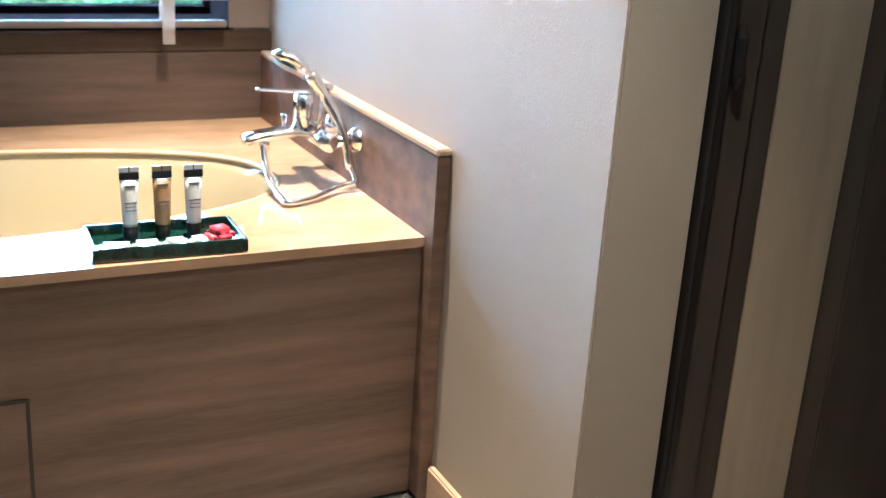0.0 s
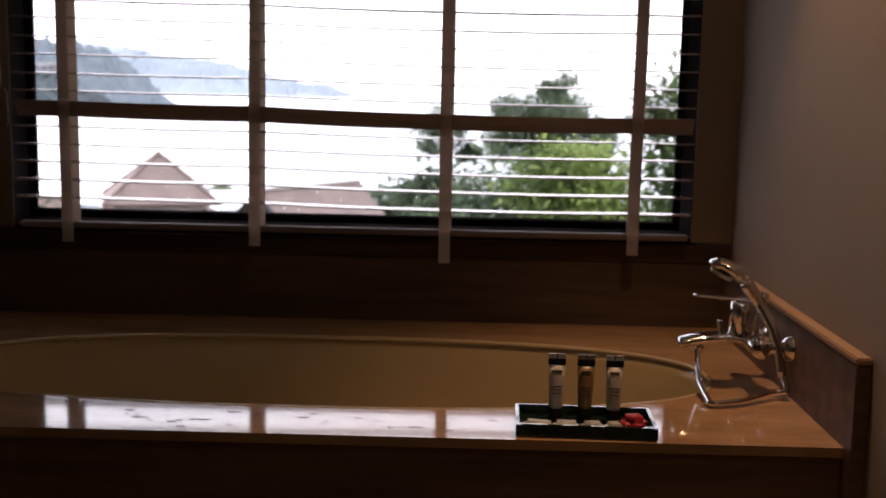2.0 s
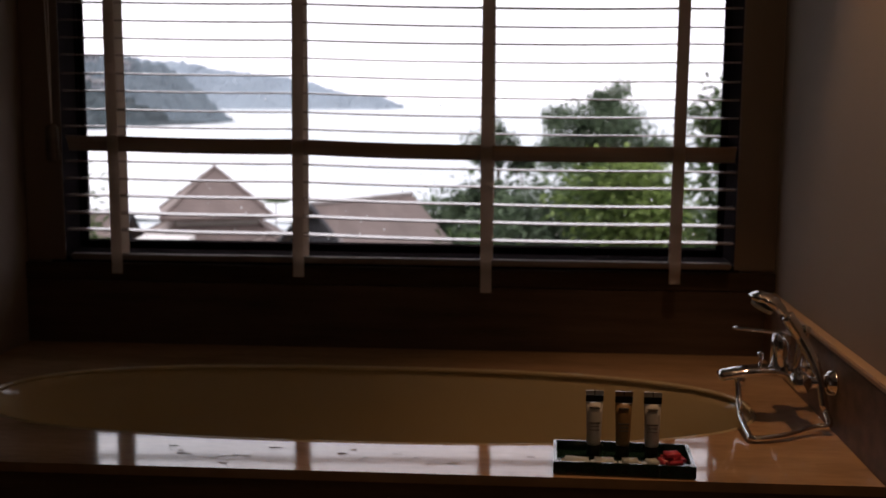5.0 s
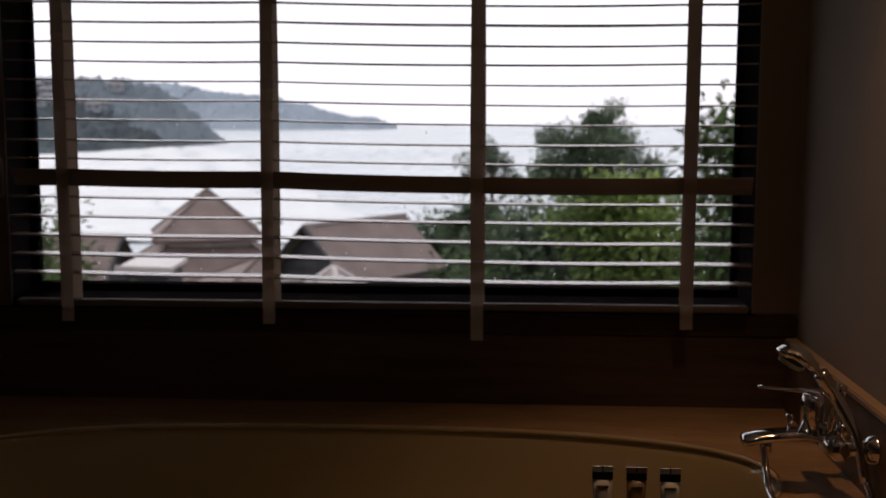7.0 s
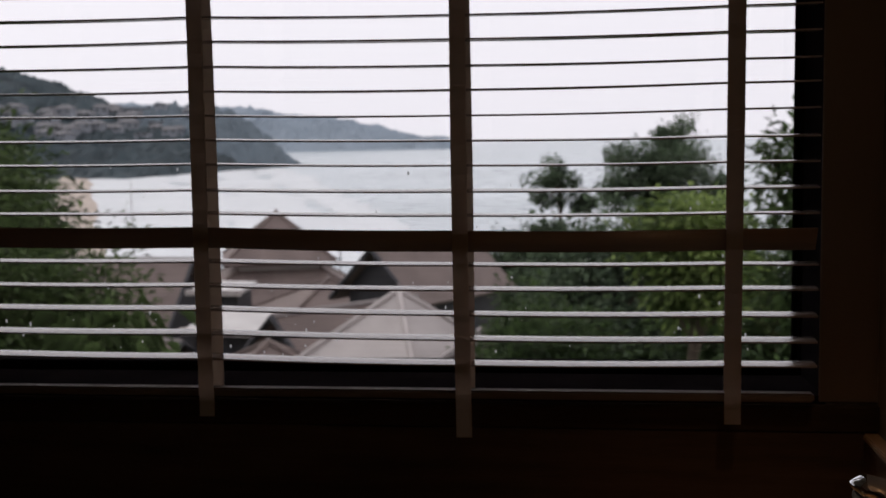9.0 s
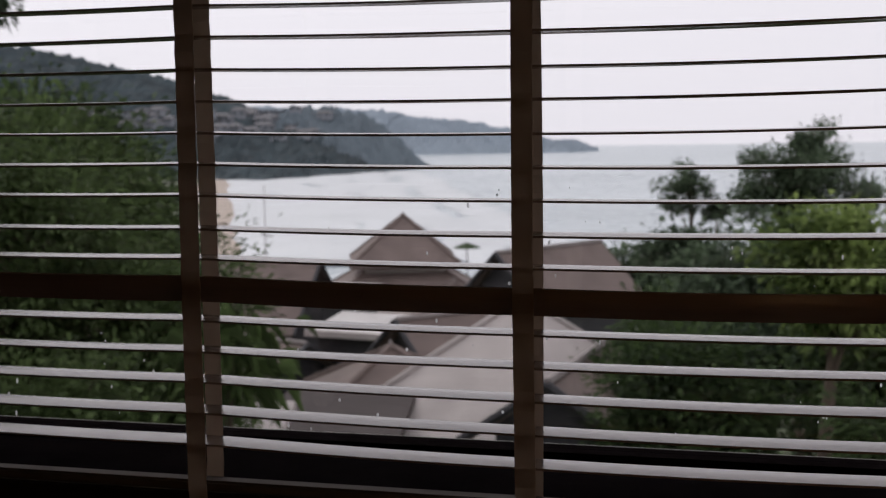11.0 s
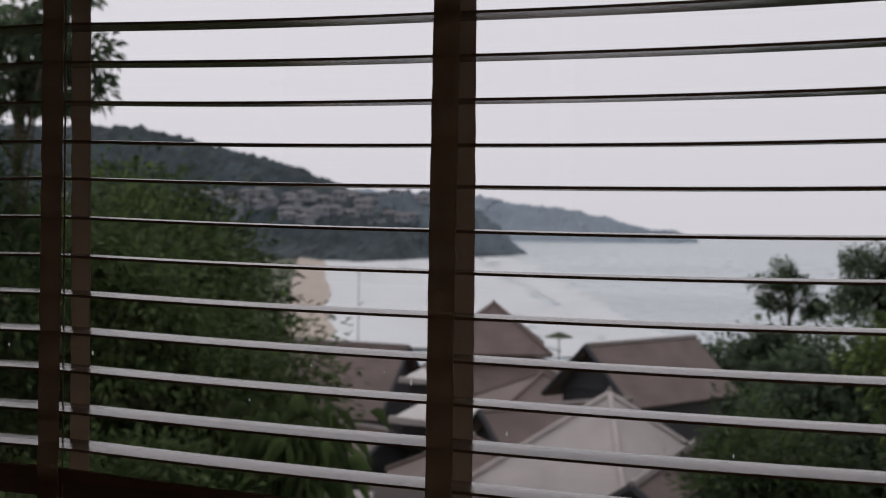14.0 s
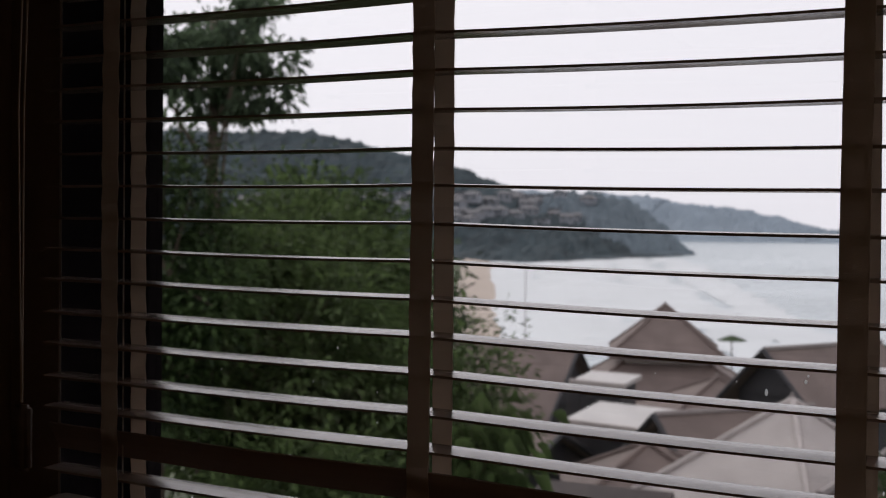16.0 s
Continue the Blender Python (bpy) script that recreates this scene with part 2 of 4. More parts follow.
def sweep(bm, pts, radii, sides=10, flat=1.0, up=(0, 0, 1)):
    """A tube through points, with a radius at each; flat squashes it along up."""
    pts = [Vector(p) for p in pts]
    rings = []
    for i, p in enumerate(pts):
        d = (pts[min(i + 1, len(pts) - 1)] - pts[max(i - 1, 0)]).normalized()
        u = Vector(up)
        if abs(d.dot(u)) > 0.97:
            u = Vector((1, 0, 0))
        s = d.cross(u).normalized()
        u = s.cross(d).normalized()
        r = radii[i] if isinstance(radii, (list, tuple)) else radii
        rings.append([bm.verts.new(p + s * (r * math.cos(a)) + u * (r * flat * math.sin(a))) for a in [2 * math.pi * k / sides for k in range(sides)]])
    for a, b in zip(rings, rings[1:]):
        for k in range(sides):
            bm.faces.new((a[k], a[(k + 1) % sides], b[(k + 1) % sides], b[k]))
    bm.faces.new(rings[0][::-1]), bm.faces.new(rings[-1])
    return bm


def swept(*args, **kw):
    return sweep(bmesh.new(), *args, **kw)


def smooth_path(pts, steps=6):
    """Points of a Catmull-Rom curve through pts."""
    ps = [Vector(p) for p in pts]
    ps = [2 * ps[0] - ps[1]] + ps + [2 * ps[-1] - ps[-2]]
    out = []
    for a, b, c, d in zip(ps, ps[1:], ps[2:], ps[3:]):
        for k in range(steps):
            t = k / steps
            out.append(0.5 * (2 * b + (c - a) * t + (2 * a - 5 * b + 4 * c - d) * t * t + (3 * b - a - 3 * c + d) * t ** 3))
    return out + [ps[-2]]


def structure(name, bm, material, label="", smooth=False):
    return tagged(part(name, bm, material, None, label, smooth), label, "", "", "structure")


# ---- the room ----
XL, XR, YW, YB = -0.84, 1.372, 0.08, -4.3      # side walls, window wall's inner face, back wall
ZC = 2.5
WX0, WX1, WZ0, WZ1 = -0.768, 1.272, 0.826, 2.24  # window opening
T = 0.28                                      # window wall's thickness

structure("floor", boxed(XL, 2.3, YB, YW, -0.12, -0.012), GROUT, "tiled bathroom floor")
structure("ceiling", boxed(XL - 0.15, 2.45, YB - 0.15, YW + T, ZC, ZC + 0.15), CEILING, "plain painted ceiling")
bm = bmesh.new()
box(bm, XL - 0.15, WX0, YW, YW + T, -0.12, ZC)
box(bm, WX1, 2.45, YW, YW + T, -0.12, ZC)
box(bm, WX0, WX1, YW, YW + T, -0.12, WZ0)
box(bm, WX0, WX1, YW, YW + T, WZ1, ZC)
structure("wall_north", bm, PAINT, "painted wall with a wide window over the bathtub")
# This slab is unseen, added to keep high skylight off ledge and walls.
structure("eave", boxed(-2.6, 3.2, YW + T + 0.004, 1.55, 2.32, 2.46, bevel=0.01), EXTERIOR, "unseen eave slab added outside to hold off high skylight")
# Side and back walls are kept dark to cut bounced light.
structure("wall_west", boxed(XL - 0.15, XL, YB, YW, -0.12, ZC), ROOM_SHADE, "side wall of the bath alcove, darkened to cut bounced light")
structure("wall_east", boxed(XR, XR + 0.166, -1.60, YW, -0.12, ZC, bevel=0.004), PAINT, "off-white painted wall beside the bathtub")
structure("wall_east_2", boxed(2.3, 2.45, YB, -1.2, -0.12, ZC), ROOM_SHADE, "wall beyond the doorway, darkened to cut bounced light")
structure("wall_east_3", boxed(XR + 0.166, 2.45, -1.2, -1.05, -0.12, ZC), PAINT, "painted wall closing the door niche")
structure("wall_south", boxed(XL - 0.15, 2.45, YB - 0.15, YB, -0.12, ZC), ROOM_SHADE, "unseen wall behind, darkened to cut bounced light")
structure("baseboard", boxed(1.355, XR, -1.595, -1.09, 0, 0.085, bevel=0.004), TRIM, "pale wooden baseboard along the wall")

# sliding door and its frame in the doorway beside the bath
door = thing("door_1", "dark wooden sliding door standing half open in its frame", "door", (1.54, -1.57, 0))
door["kind"] = "structure"
part("door_frame", boxed(0.002, 0.018, -0.05, 0.10, 0, 2.1, bevel=0.003), BLACK, door, "dark rebate of the door frame")
part("door_leaf", boxed(0.022, 0.10, -0.02, 0.02, 0.01, 2.1, bevel=0.004), DARKWOOD, door)
part("door_stile", boxed(0.10, 0.165, 0.0, 0.04, 0.01, 2.1, bevel=0.004), DARKWOOD, door)
part("door_panel", boxed(0.165, 0.355, 0.01, 0.05, 0.01, 2.1, bevel=0.004), BEIGE, door, "beige inner panel")
part("door_edge", boxed(0.355, 0.755, -0.04, 0.05, 0.01, 2.1, bevel=0.004), DARKWOOD, door)
part("lintel", boxed(0.0, 0.755, -0.04, 0.10, 2.104, 2.49), PAINT, door)
part("door_handle", swept([(0.045, -0.03, 0.98), (0.045, -0.034, 1.0), (0.045, -0.034, 1.06), (0.045, -0.03, 1.08)], [0.004, 0.010, 0.010, 0.004]), BLACK, door, "small dark pull")

# ---- window ----
YG = 0.315
window = thing("window_1", "black-framed fixed window, wet with raindrops", "window", (0, 0, 0))
window["kind"] = "structure"
GX0, GX1, GZ0, GZ1 = -0.752, 1.256, 0.858, 2.18
part("window_frame", boxed(WX0, GX0, YG - 0.035, YG + 0.035, WZ0, WZ1, bevel=0.004), FRAME, window)
part("window_frame", boxed(GX1, WX1, YG - 0.035, YG + 0.035, WZ0, WZ1, bevel=0.004), FRAME, window)
part("window_frame", boxed(GX0, GX1, YG - 0.033, YG + 0.033, WZ0, GZ0, bevel=0.004), FRAME, window)
part("window_frame", boxed(GX0, GX1, YG - 0.033, YG + 0.033, GZ1, WZ1, bevel=0.004), FRAME, window)
part("glazing_bead", boxed(GX0 + 0.002, GX0 + 0.014, YG - 0.02, YG - 0.006, GZ0, GZ1, bevel=0.002), FRAME, window)
part("glazing_bead", boxed(GX1 - 0.014, GX1 - 0.002, YG - 0.02, YG - 0.006, GZ0, GZ1, bevel=0.002), FRAME, window)
pane = part("pane", boxed(GX0, GX1, YG - 0.003, YG + 0.003, GZ0, GZ1), GLASS, window, "clear glass pane")
pane.visible_shadow = False
part("window_sill", boxed(WX0, WX1, YW - 0.003, YG - 0.036, WZ0 - 0.01, WZ0 + 0.012, bevel=0.003), FRAME, window, "black inner sill")
part("outer_sill", boxed(GX0 + 0.002, GX1 - 0.002, YG + 0.037, 0.372, WZ0 + 0.02, GZ0 - 0.006, bevel=0.004), EXTERIOR, window, "pale wet outer sill")
for side in (WX0, WX1):
    x0, x1 = (side, side + 0.012) if side < 0 else (side - 0.012, side)
    part("window_lining", boxed(x0, x1, YW - 0.002, YG - 0.036, WZ0 + 0.013, WZ1 - 0.002), FRAME, window)
    part("outer_lining", boxed(x0, x1, YG + 0.036, YW + T + 0.006, WZ0 + 0.06, WZ1 - 0.002), FRAME, window)
# Strips over the window wall, its shade given as darker paint.
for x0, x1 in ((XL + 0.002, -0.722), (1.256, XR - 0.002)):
    part("window_casing", boxed(x0, x1, YW - 0.006, YW - 0.001, 0.826, 2.30, bevel=0.002), ROOM_SHADE, window, "casing beside the window, its shade put into darker brown paint")
bm = bmesh.new()
rng = random.Random(4)
for k in range(95):
    x, z = rng.uniform(GX0 + 0.02, GX1 - 0.02), GZ0 + 0.01 + 0.46 * rng.random() ** 1.2
    r = rng.choice((0.0012, 0.0016, 0.0016, 0.0022, 0.003))
    bmesh.ops.create_icosphere(bm, subdivisions=2, radius=1.0, matrix=Matrix.Translation((x, YG + 0.0035, z)) @ Matrix.Diagonal((r * 0.8, r * 0.25, r * (1 + rng.random()), 1)))
drops = part("raindrops", bm, RAINDROP, None, "", True)
tagged(drops, "raindrops clinging to the outside of the window", "raindrops", "", "stuff")
drops.visible_shadow = False

# ---- slatted blind ----
PITCH, BAR_Z = 0.0503, 1.1645
TAPES = (-0.54, 0.0, 0.54, 1.078)
SX0, SX1 = -0.685, 1.238
blind = thing("window_blind", "taupe wooden slatted blind with woven ladder tapes, slats open", "window blind", (0, 0, 0))


def hang(x):
    """The blind hangs a little out of level: height offset at x."""
    return float(np.interp(x, (-0.69, -0.54, 0.0, 0.54, 1.07, 1.225), (0.015, 0.014, 0.010, 0.0, 0.001, 0.001)))


def slat_mesh(width, thick, tilt, seed, sag=0.0022):
    """A slightly sagging slat with a crowned section, its middle at the origin's height."""
    rr = random.Random(seed)
    bm, rows = bmesh.new(), []
    stops = (SX0,) + TAPES + (SX1,)
    ph = rr.uniform(0, 6.28)
    for i in range(33):
        x = SX0 + (SX1 - SX0) * i / 32
        a = max(s for s in stops if s <= x + 1e-6)
        b = min([s for s in stops if s > x + 1e-6] or [SX1])
        f = (x - a) / max(b - a, 1e-6)
        z = -sag * 4 * f * (1 - f) * (1 if a != SX0 and b != SX1 else 0.3) + 0.0012 * math.sin(2.2 * x + ph) + hang(x)
        tl = tilt + 0.012 * math.sin(3.1 * x + ph * 2)
        ring = []
        for u, v in ((-0.5, -0.4), (-0.5, 0.4), (-0.25, 0.6), (0, 0.7), (0.25, 0.6), (0.5, 0.4), (0.5, -0.4), (0.25, -0.3), (0, -0.25), (-0.25, -0.3)):
            py, pz = u * width, v * thick
            ring.append(bm.verts.new((x, py * math.cos(tl) - pz * math.sin(tl), z + py * math.sin(tl) + pz * math.cos(tl))))
        rows.append(ring)
    for a, b in zip(rows, rows[1:]):
        for k in range(10):
            bm.faces.new((a[k], b[k], b[(k + 1) % 10], a[(k + 1) % 10]))
    bm.faces.new(rows[0]), bm.faces.new(rows[-1][::-1])
    return bm


slat_rng = random.Random(7)
for k in range(-5, 20):
    if k == 0:
        ob = part("slat", slat_mesh(0.050, 0.0042, radians(-62), 99, 0.003), SLAT, blind, "slat tipped over almost upright")
    else:
        ob = part("slat", slat_mesh(0.050, 0.0042, radians(1.6 + slat_rng.uniform(-1, 1)), k), SLAT, blind)
    ob.location = (0, 0.029, BAR_Z + k * PITCH + slat_rng.uniform(-0.0015, 0.0015))
part("bottom_rail", boxed(SX0, SX1, 0.022, 0.052, 0.836, 0.854, bevel=0.004), RAIL, blind)
part("head_rail", boxed(SX0 - 0.08, SX1 + 0.03, -0.016, 0.062, 2.175, 2.24, bevel=0.004), SLAT, blind)


def tape_strip(x, y, z0, z1, width, seed):
    """A hanging strip of woven tape, slightly wavy."""
    rr, bm = random.Random(seed), bmesh.new()
    ph, rows = rr.uniform(0, 6), []
    steps = 48
    for i in range(steps + 1):
        z = z0 + (z1 - z0) * i / steps
        dx, dy = 0.002 * math.sin(4 * z + ph), 0.0015 * math.sin(2 * math.pi * (z - BAR_Z) / PITCH)
        rows.append([bm.verts.new((x + dx + s * width / 2, y + dy + o, z)) for s, o in ((-1, 0), (1, 0), (1, 0.0015), (-1, 0.0015))])
    for a, b in zip(rows, rows[1:]):
        for k in range(4):
            bm.faces.new((a[k], a[(k + 1) % 4], b[(k + 1) % 4], b[k]))
    bm.faces.new(rows[0][::-1]), bm.faces.new(rows[-1])
    return bm


for i, (x, tail) in enumerate(zip(TAPES, (0.800, 0.799, 0.762, 0.797))):
    part("ladder_tape", tape_strip(x, 0.0, tail, 2.19, 0.032, i), TAPE, blind)
    part("ladder_tape", tape_strip(x + 0.004, 0.0565, 0.852, 2.19, 0.030, i + 10), TAPE, blind)
    part("lift_cord", swept([(x, 0.029, 0.86), (x, 0.029, 1.5), (x, 0.029, 2.18)], 0.0012, 6), CORD, blind)

cord = thing("blind_cord", "hanging blind cord with a flat taupe wooden tassel", "blind cord", (-0.712, -0.014, 0))
part("cord", swept([(0.0, 0.02, 2.2), (0.002, 0.0, 1.7), (0.0, 0.0, 1.235)], 0.0016, 6), CORD, cord)
part("cord", swept([(-0.012, 0.02, 2.2), (-0.010, 0.0, 1.7), (-0.002, 0.0, 1.235)], 0.0016, 6), CORD, cord)
part("tassel", boxed(-0.019, 0.019, -0.009, 0.009, 1.126, 1.232, bevel=0.006, seg=3), RAIL, cord, "taupe wooden tassel", True)

# ---- bath surround ----
DZ, DY0, DY1, DX1 = 0.58, -1.035, 0.062, 1.342      # deck height, front, back, right end
structure("wall_panel", boxed(XL, XR, DY1, YW - 0.002, 0.0, 0.766), WOOD_SHADED, "brown wood-look tiled panel below the window, darkened for backlit shade")
structure("ledge_trim", boxed(XL, XR, DY1 - 0.004, YW - 0.001, 0.768, 0.822, bevel=0.003), LEDGE, "brown ledge above the wood-look panel, darkened for backlit shade")
upstand = tagged(part("upstand", boxed(DX1, XR - 0.002, DY0 - 0.045, DY1 - 0.005, 0.0, 0.752, bevel=0.002), WOOD), "wood-look tiled upstand along the side wall", "", "", "structure")
structure("trim", boxed(DX1 - 0.003, XR - 0.001, DY0 - 0.047, DY1 - 0.006, 0.754, 0.768, bevel=0.003), TRIM, "pale capping strip on the tiled upstand")

# the tub: an oval shell let into the deck
TCX, TCY, TA, TB = 0.255, -0.512, 0.945, 0.348
NSEG = 72


def oval(k, a, b, p=2.5):
    t = 2 * math.pi * k / NSEG
    c, s = math.cos(t), math.sin(t)
    return math.copysign(abs(c) ** (2 / p), c) * a, math.copysign(abs(s) ** (2 / p), s) * b


bm = bmesh.new()
prof = [(1.0, 0.0), (0.985, -0.012), (0.975, -0.03), (0.955, -0.10), (0.92, -0.25), (0.87, -0.36), (0.78, -0.42), (0.5, -0.435), (0.15, -0.438)]
rings = []
for sc, dz in prof:
    ring = []
    for k in range(NSEG):
        ox, oy = oval(k, TA - (1 - sc) * 0.8, TB - (1 - sc) * TB * 1.0)
        ring.append(bm.verts.new((TCX + ox, TCY + oy, DZ - 0.004 + dz)))
    rings.append(ring)
for a, b in zip(rings, rings[1:]):
    for k in range(NSEG):
        bm.faces.new((a[k], a[(k + 1) % NSEG], b[(k + 1) % NSEG], b[k]))
bm.faces.new(rings[-1])
bath = thing("bathtub", "cream oval bathtub let into a tan stone deck", "bathtub", (0, 0, 0))
part("basin", bm, ACRYLIC, bath, "", True)
bm = bmesh.new()
sweep(bm, [Vector((TCX + oval(k, TA - 0.008, TB - 0.008)[0], TCY + oval(k, TA - 0.008, TB - 0.008)[1], DZ - 0.004)) for k in range(NSEG + 1)], 0.006, 8)
part("rim", bm, ACRYLIC, bath, "thin cream rim", True)

# deck slab with the oval hole
bm = bmesh.new()
DXL = XL + 0.002
YB1 = DY1 - 0.006
for z, flip in ((DZ, False), (DZ - 0.02, True)):
    inner, outer = [], []
    for k in range(NSEG):
        ox, oy = oval(k, TA, TB)
        inner.append(bm.verts.new((TCX + ox, TCY + oy, z)))
        sx = (DX1 - 0.001 - TCX) / ox if ox > 1e-6 else ((DXL - TCX) / ox if ox < -1e-6 else 1e9)
        sy = (YB1 - TCY) / oy if oy > 1e-6 else ((DY0 - 0.008 - TCY) / oy if oy < -1e-6 else 1e9)
        m = min(sx, sy)
        outer.append(bm.verts.new((TCX + ox * m, TCY + oy * m, z)))
    for cx in (DXL, DX1 - 0.001):
        for cy in (YB1, DY0 - 0.008):
            min(outer, key=lambda v: (v.co.x - cx) ** 2 + (v.co.y - cy) ** 2).co = (cx, cy, z)
    for k in range(NSEG):
        q = [inner[k], outer[k], outer[(k + 1) % NSEG], inner[(k + 1) % NSEG]]
        bm.faces.new(q[::-1] if flip else q)
    if flip:
        low_i, low_o = inner, outer
    else:
        top_i, top_o = inner, outer
for k in range(NSEG):
    j = (k + 1) % NSEG
    bm.faces.new((top_o[k], low_o[k], low_o[j], top_o[j]))
    bm.faces.new((top_i[j], low_i[j], low_i[k], top_i[k]))
deck = part("bath_deck", bm, STONE)
tagged(deck, "glossy tan stone deck around the bathtub", "bath deck", "", "structure")
front = structure("bath_panel", boxed(DXL, DX1 - 0.002, DY0, DY0 + 0.02, 0.0, DZ - 0.022), WOOD, "brown wood-look tiled front of the bathtub")
hatch = thing("access_hatch", "wood-look access hatch set into the bath front", "hatch", (0.342, DY0 - 0.003, 0.182))
hatch_door = part("hatch_door", boxed(-0.235, 0.235, 0, 0.0025, -0.155, 0.155), WOOD, hatch)
for x0, x1, z0, z1 in ((-0.242, -0.236, -0.16, 0.16), (0.236, 0.242, -0.16, 0.16), (-0.236, 0.236, 0.156, 0.162), (-0.236, 0.236, -0.162, -0.156)):
    part("hatch_gap", boxed(x0, x1, 0.0, 0.0028, z0, z1), BLACK, hatch)

# ---- mixer tap and hand shower ----
mixer = thing("bath_mixer", "chrome wall-mounted bath mixer tap over the deck", "tap", (1.342, -0.600, 0.690))
part("body", swept([(-0.075, -0.10, 0), (-0.075, -0.095, 0), (-0.075, 0.095, 0), (-0.075, 0.10, 0)], [0.014, 0.021, 0.021, 0.014], 20), CHROME, mixer, "", True)
for y in (-0.075, 0.075):
    union = part("wall_union", swept([(-0.075, y, 0), (-0.03, y, 0), (-0.029, y, 0), (-0.022, y, 0)], [0.013, 0.013, 0.013, 0.013], 16), CHROME, mixer, "", True)
    part("escutcheon", swept([(-0.026, y, 0), (-0.016, y, 0), (-0.004, y, 0), (-0.001, y, 0)], [0.014, 0.026, 0.031, 0.031], 20), CHROME, union, "", True)
spout = part("spout", swept(smooth_path([(-0.08, 0, 0.0), (-0.13, 0, 0.008), (-0.20, 0, 0.002), (-0.245, 0, -0.008)]), [0.026] * 6 + [0.028] * 6 + [0.027] * 6 + [0.018], 14, 0.5), CHROME, mixer, "", True)
part("spout_outlet", swept([(-0.195, 0, -0.005), (-0.195, 0, -0.028)], 0.012, 14), CHROME, spout, "", True)
cartridge = part("cartridge", swept([(-0.105, 0, 0.012), (-0.105, 0, 0.075), (-0.105, 0, 0.092)], [0.023, 0.023, 0.019], 18), CHROME, mixer, "", True)
part("lever", swept(smooth_path([(-0.09, 0, 0.096), (-0.14, 0, 0.100), (-0.215, 0, 0.106)]), [0.016] * 3 + [0.013] * 5 + [0.010] * 4 + [0.007], 10, 0.35), CHROME, cartridge, "", True)
part("diverter_knob", swept([(-0.15, 0, 0.018), (-0.15, 0, 0.03), (-0.15, 0, 0.045), (-0.15, 0, 0.05)], [0.004, 0.004, 0.008, 0.006], 12), CHROME, mixer, "", True)
part("cradle", swept(smooth_path([(-0.075, -0.03, 0.015), (-0.07, -0.035, 0.07), (-0.06, -0.04, 0.12)], 4), 0.011, 12), CHROME, mixer, "", True)

shower = thing("hand_shower", "chrome hand shower resting in the tap's cradle", "hand shower", (1.272, -0.645, 0.780))
part("handle", swept(smooth_path([(0.045, -0.05, -0.15), (0.032, -0.03, -0.07), (0.0, 0, 0.0), (-0.035, 0.005, 0.055)]), [0.010] * 4 + [0.011] * 5 + [0.013] * 5 + [0.016] * 5, 14), CHROME, shower, "", True)
shower_head = part("head", swept(smooth_path([(-0.028, 0.004, 0.045), (-0.055, 0.008, 0.075), (-0.085, 0.012, 0.092), (-0.118, 0.016, 0.098)]), [0.016] * 4 + [0.026] * 3 + [0.036] * 5 + [0.033] * 4 + [0.024, 0.016, 0.006], 18, 0.45), CHROME, shower, "", True)
part("spray_face", swept([(-0.088, 0.012, 0.076), (-0.092, 0.013, 0.068)], [0.028, 0.026], 18), WRAP, shower_head, "pale spray face")
hose_pts = smooth_path([(1.318, -0.70, 0.632), (1.322, -0.715, 0.604), (1.285, -0.715, 0.597), (1.21, -0.765, 0.591), (1.145, -0.785, 0.590), (1.138, -0.755, 0.592), (1.138, -0.675, 0.605), (1.142, -0.625, 0.635), (1.142, -0.603, 0.675)], 8)
hose = tagged(part("shower_hose", swept(hose_pts, 0.0072, 10), CHROME, None, "", True), "flexible chrome shower hose looped on the stone deck", "shower hose")

# ---- toiletries tray ----
tray = thing("toiletry_tray", "dark green lacquered tray of hotel toiletries on the bath deck", "tray", (0.846, -0.958, DZ + 0.001), "", -2)
part("tray_base", boxed(-0.133, 0.133, -0.07, 0.07, 0.0, 0.006, bevel=0.002), TRAY, tray)
for x0, x1, y0, y1 in ((-0.133, 0.133, -0.074, -0.066), (-0.133, 0.133, 0.066, 0.074), (-0.139, -0.132, -0.074, 0.074), (0.132, 0.139, -0.074, 0.074)):
    part("tray_wall", boxed(x0, x1, y0, y1, 0.0, 0.026, bevel=0.002), TRAY, tray)


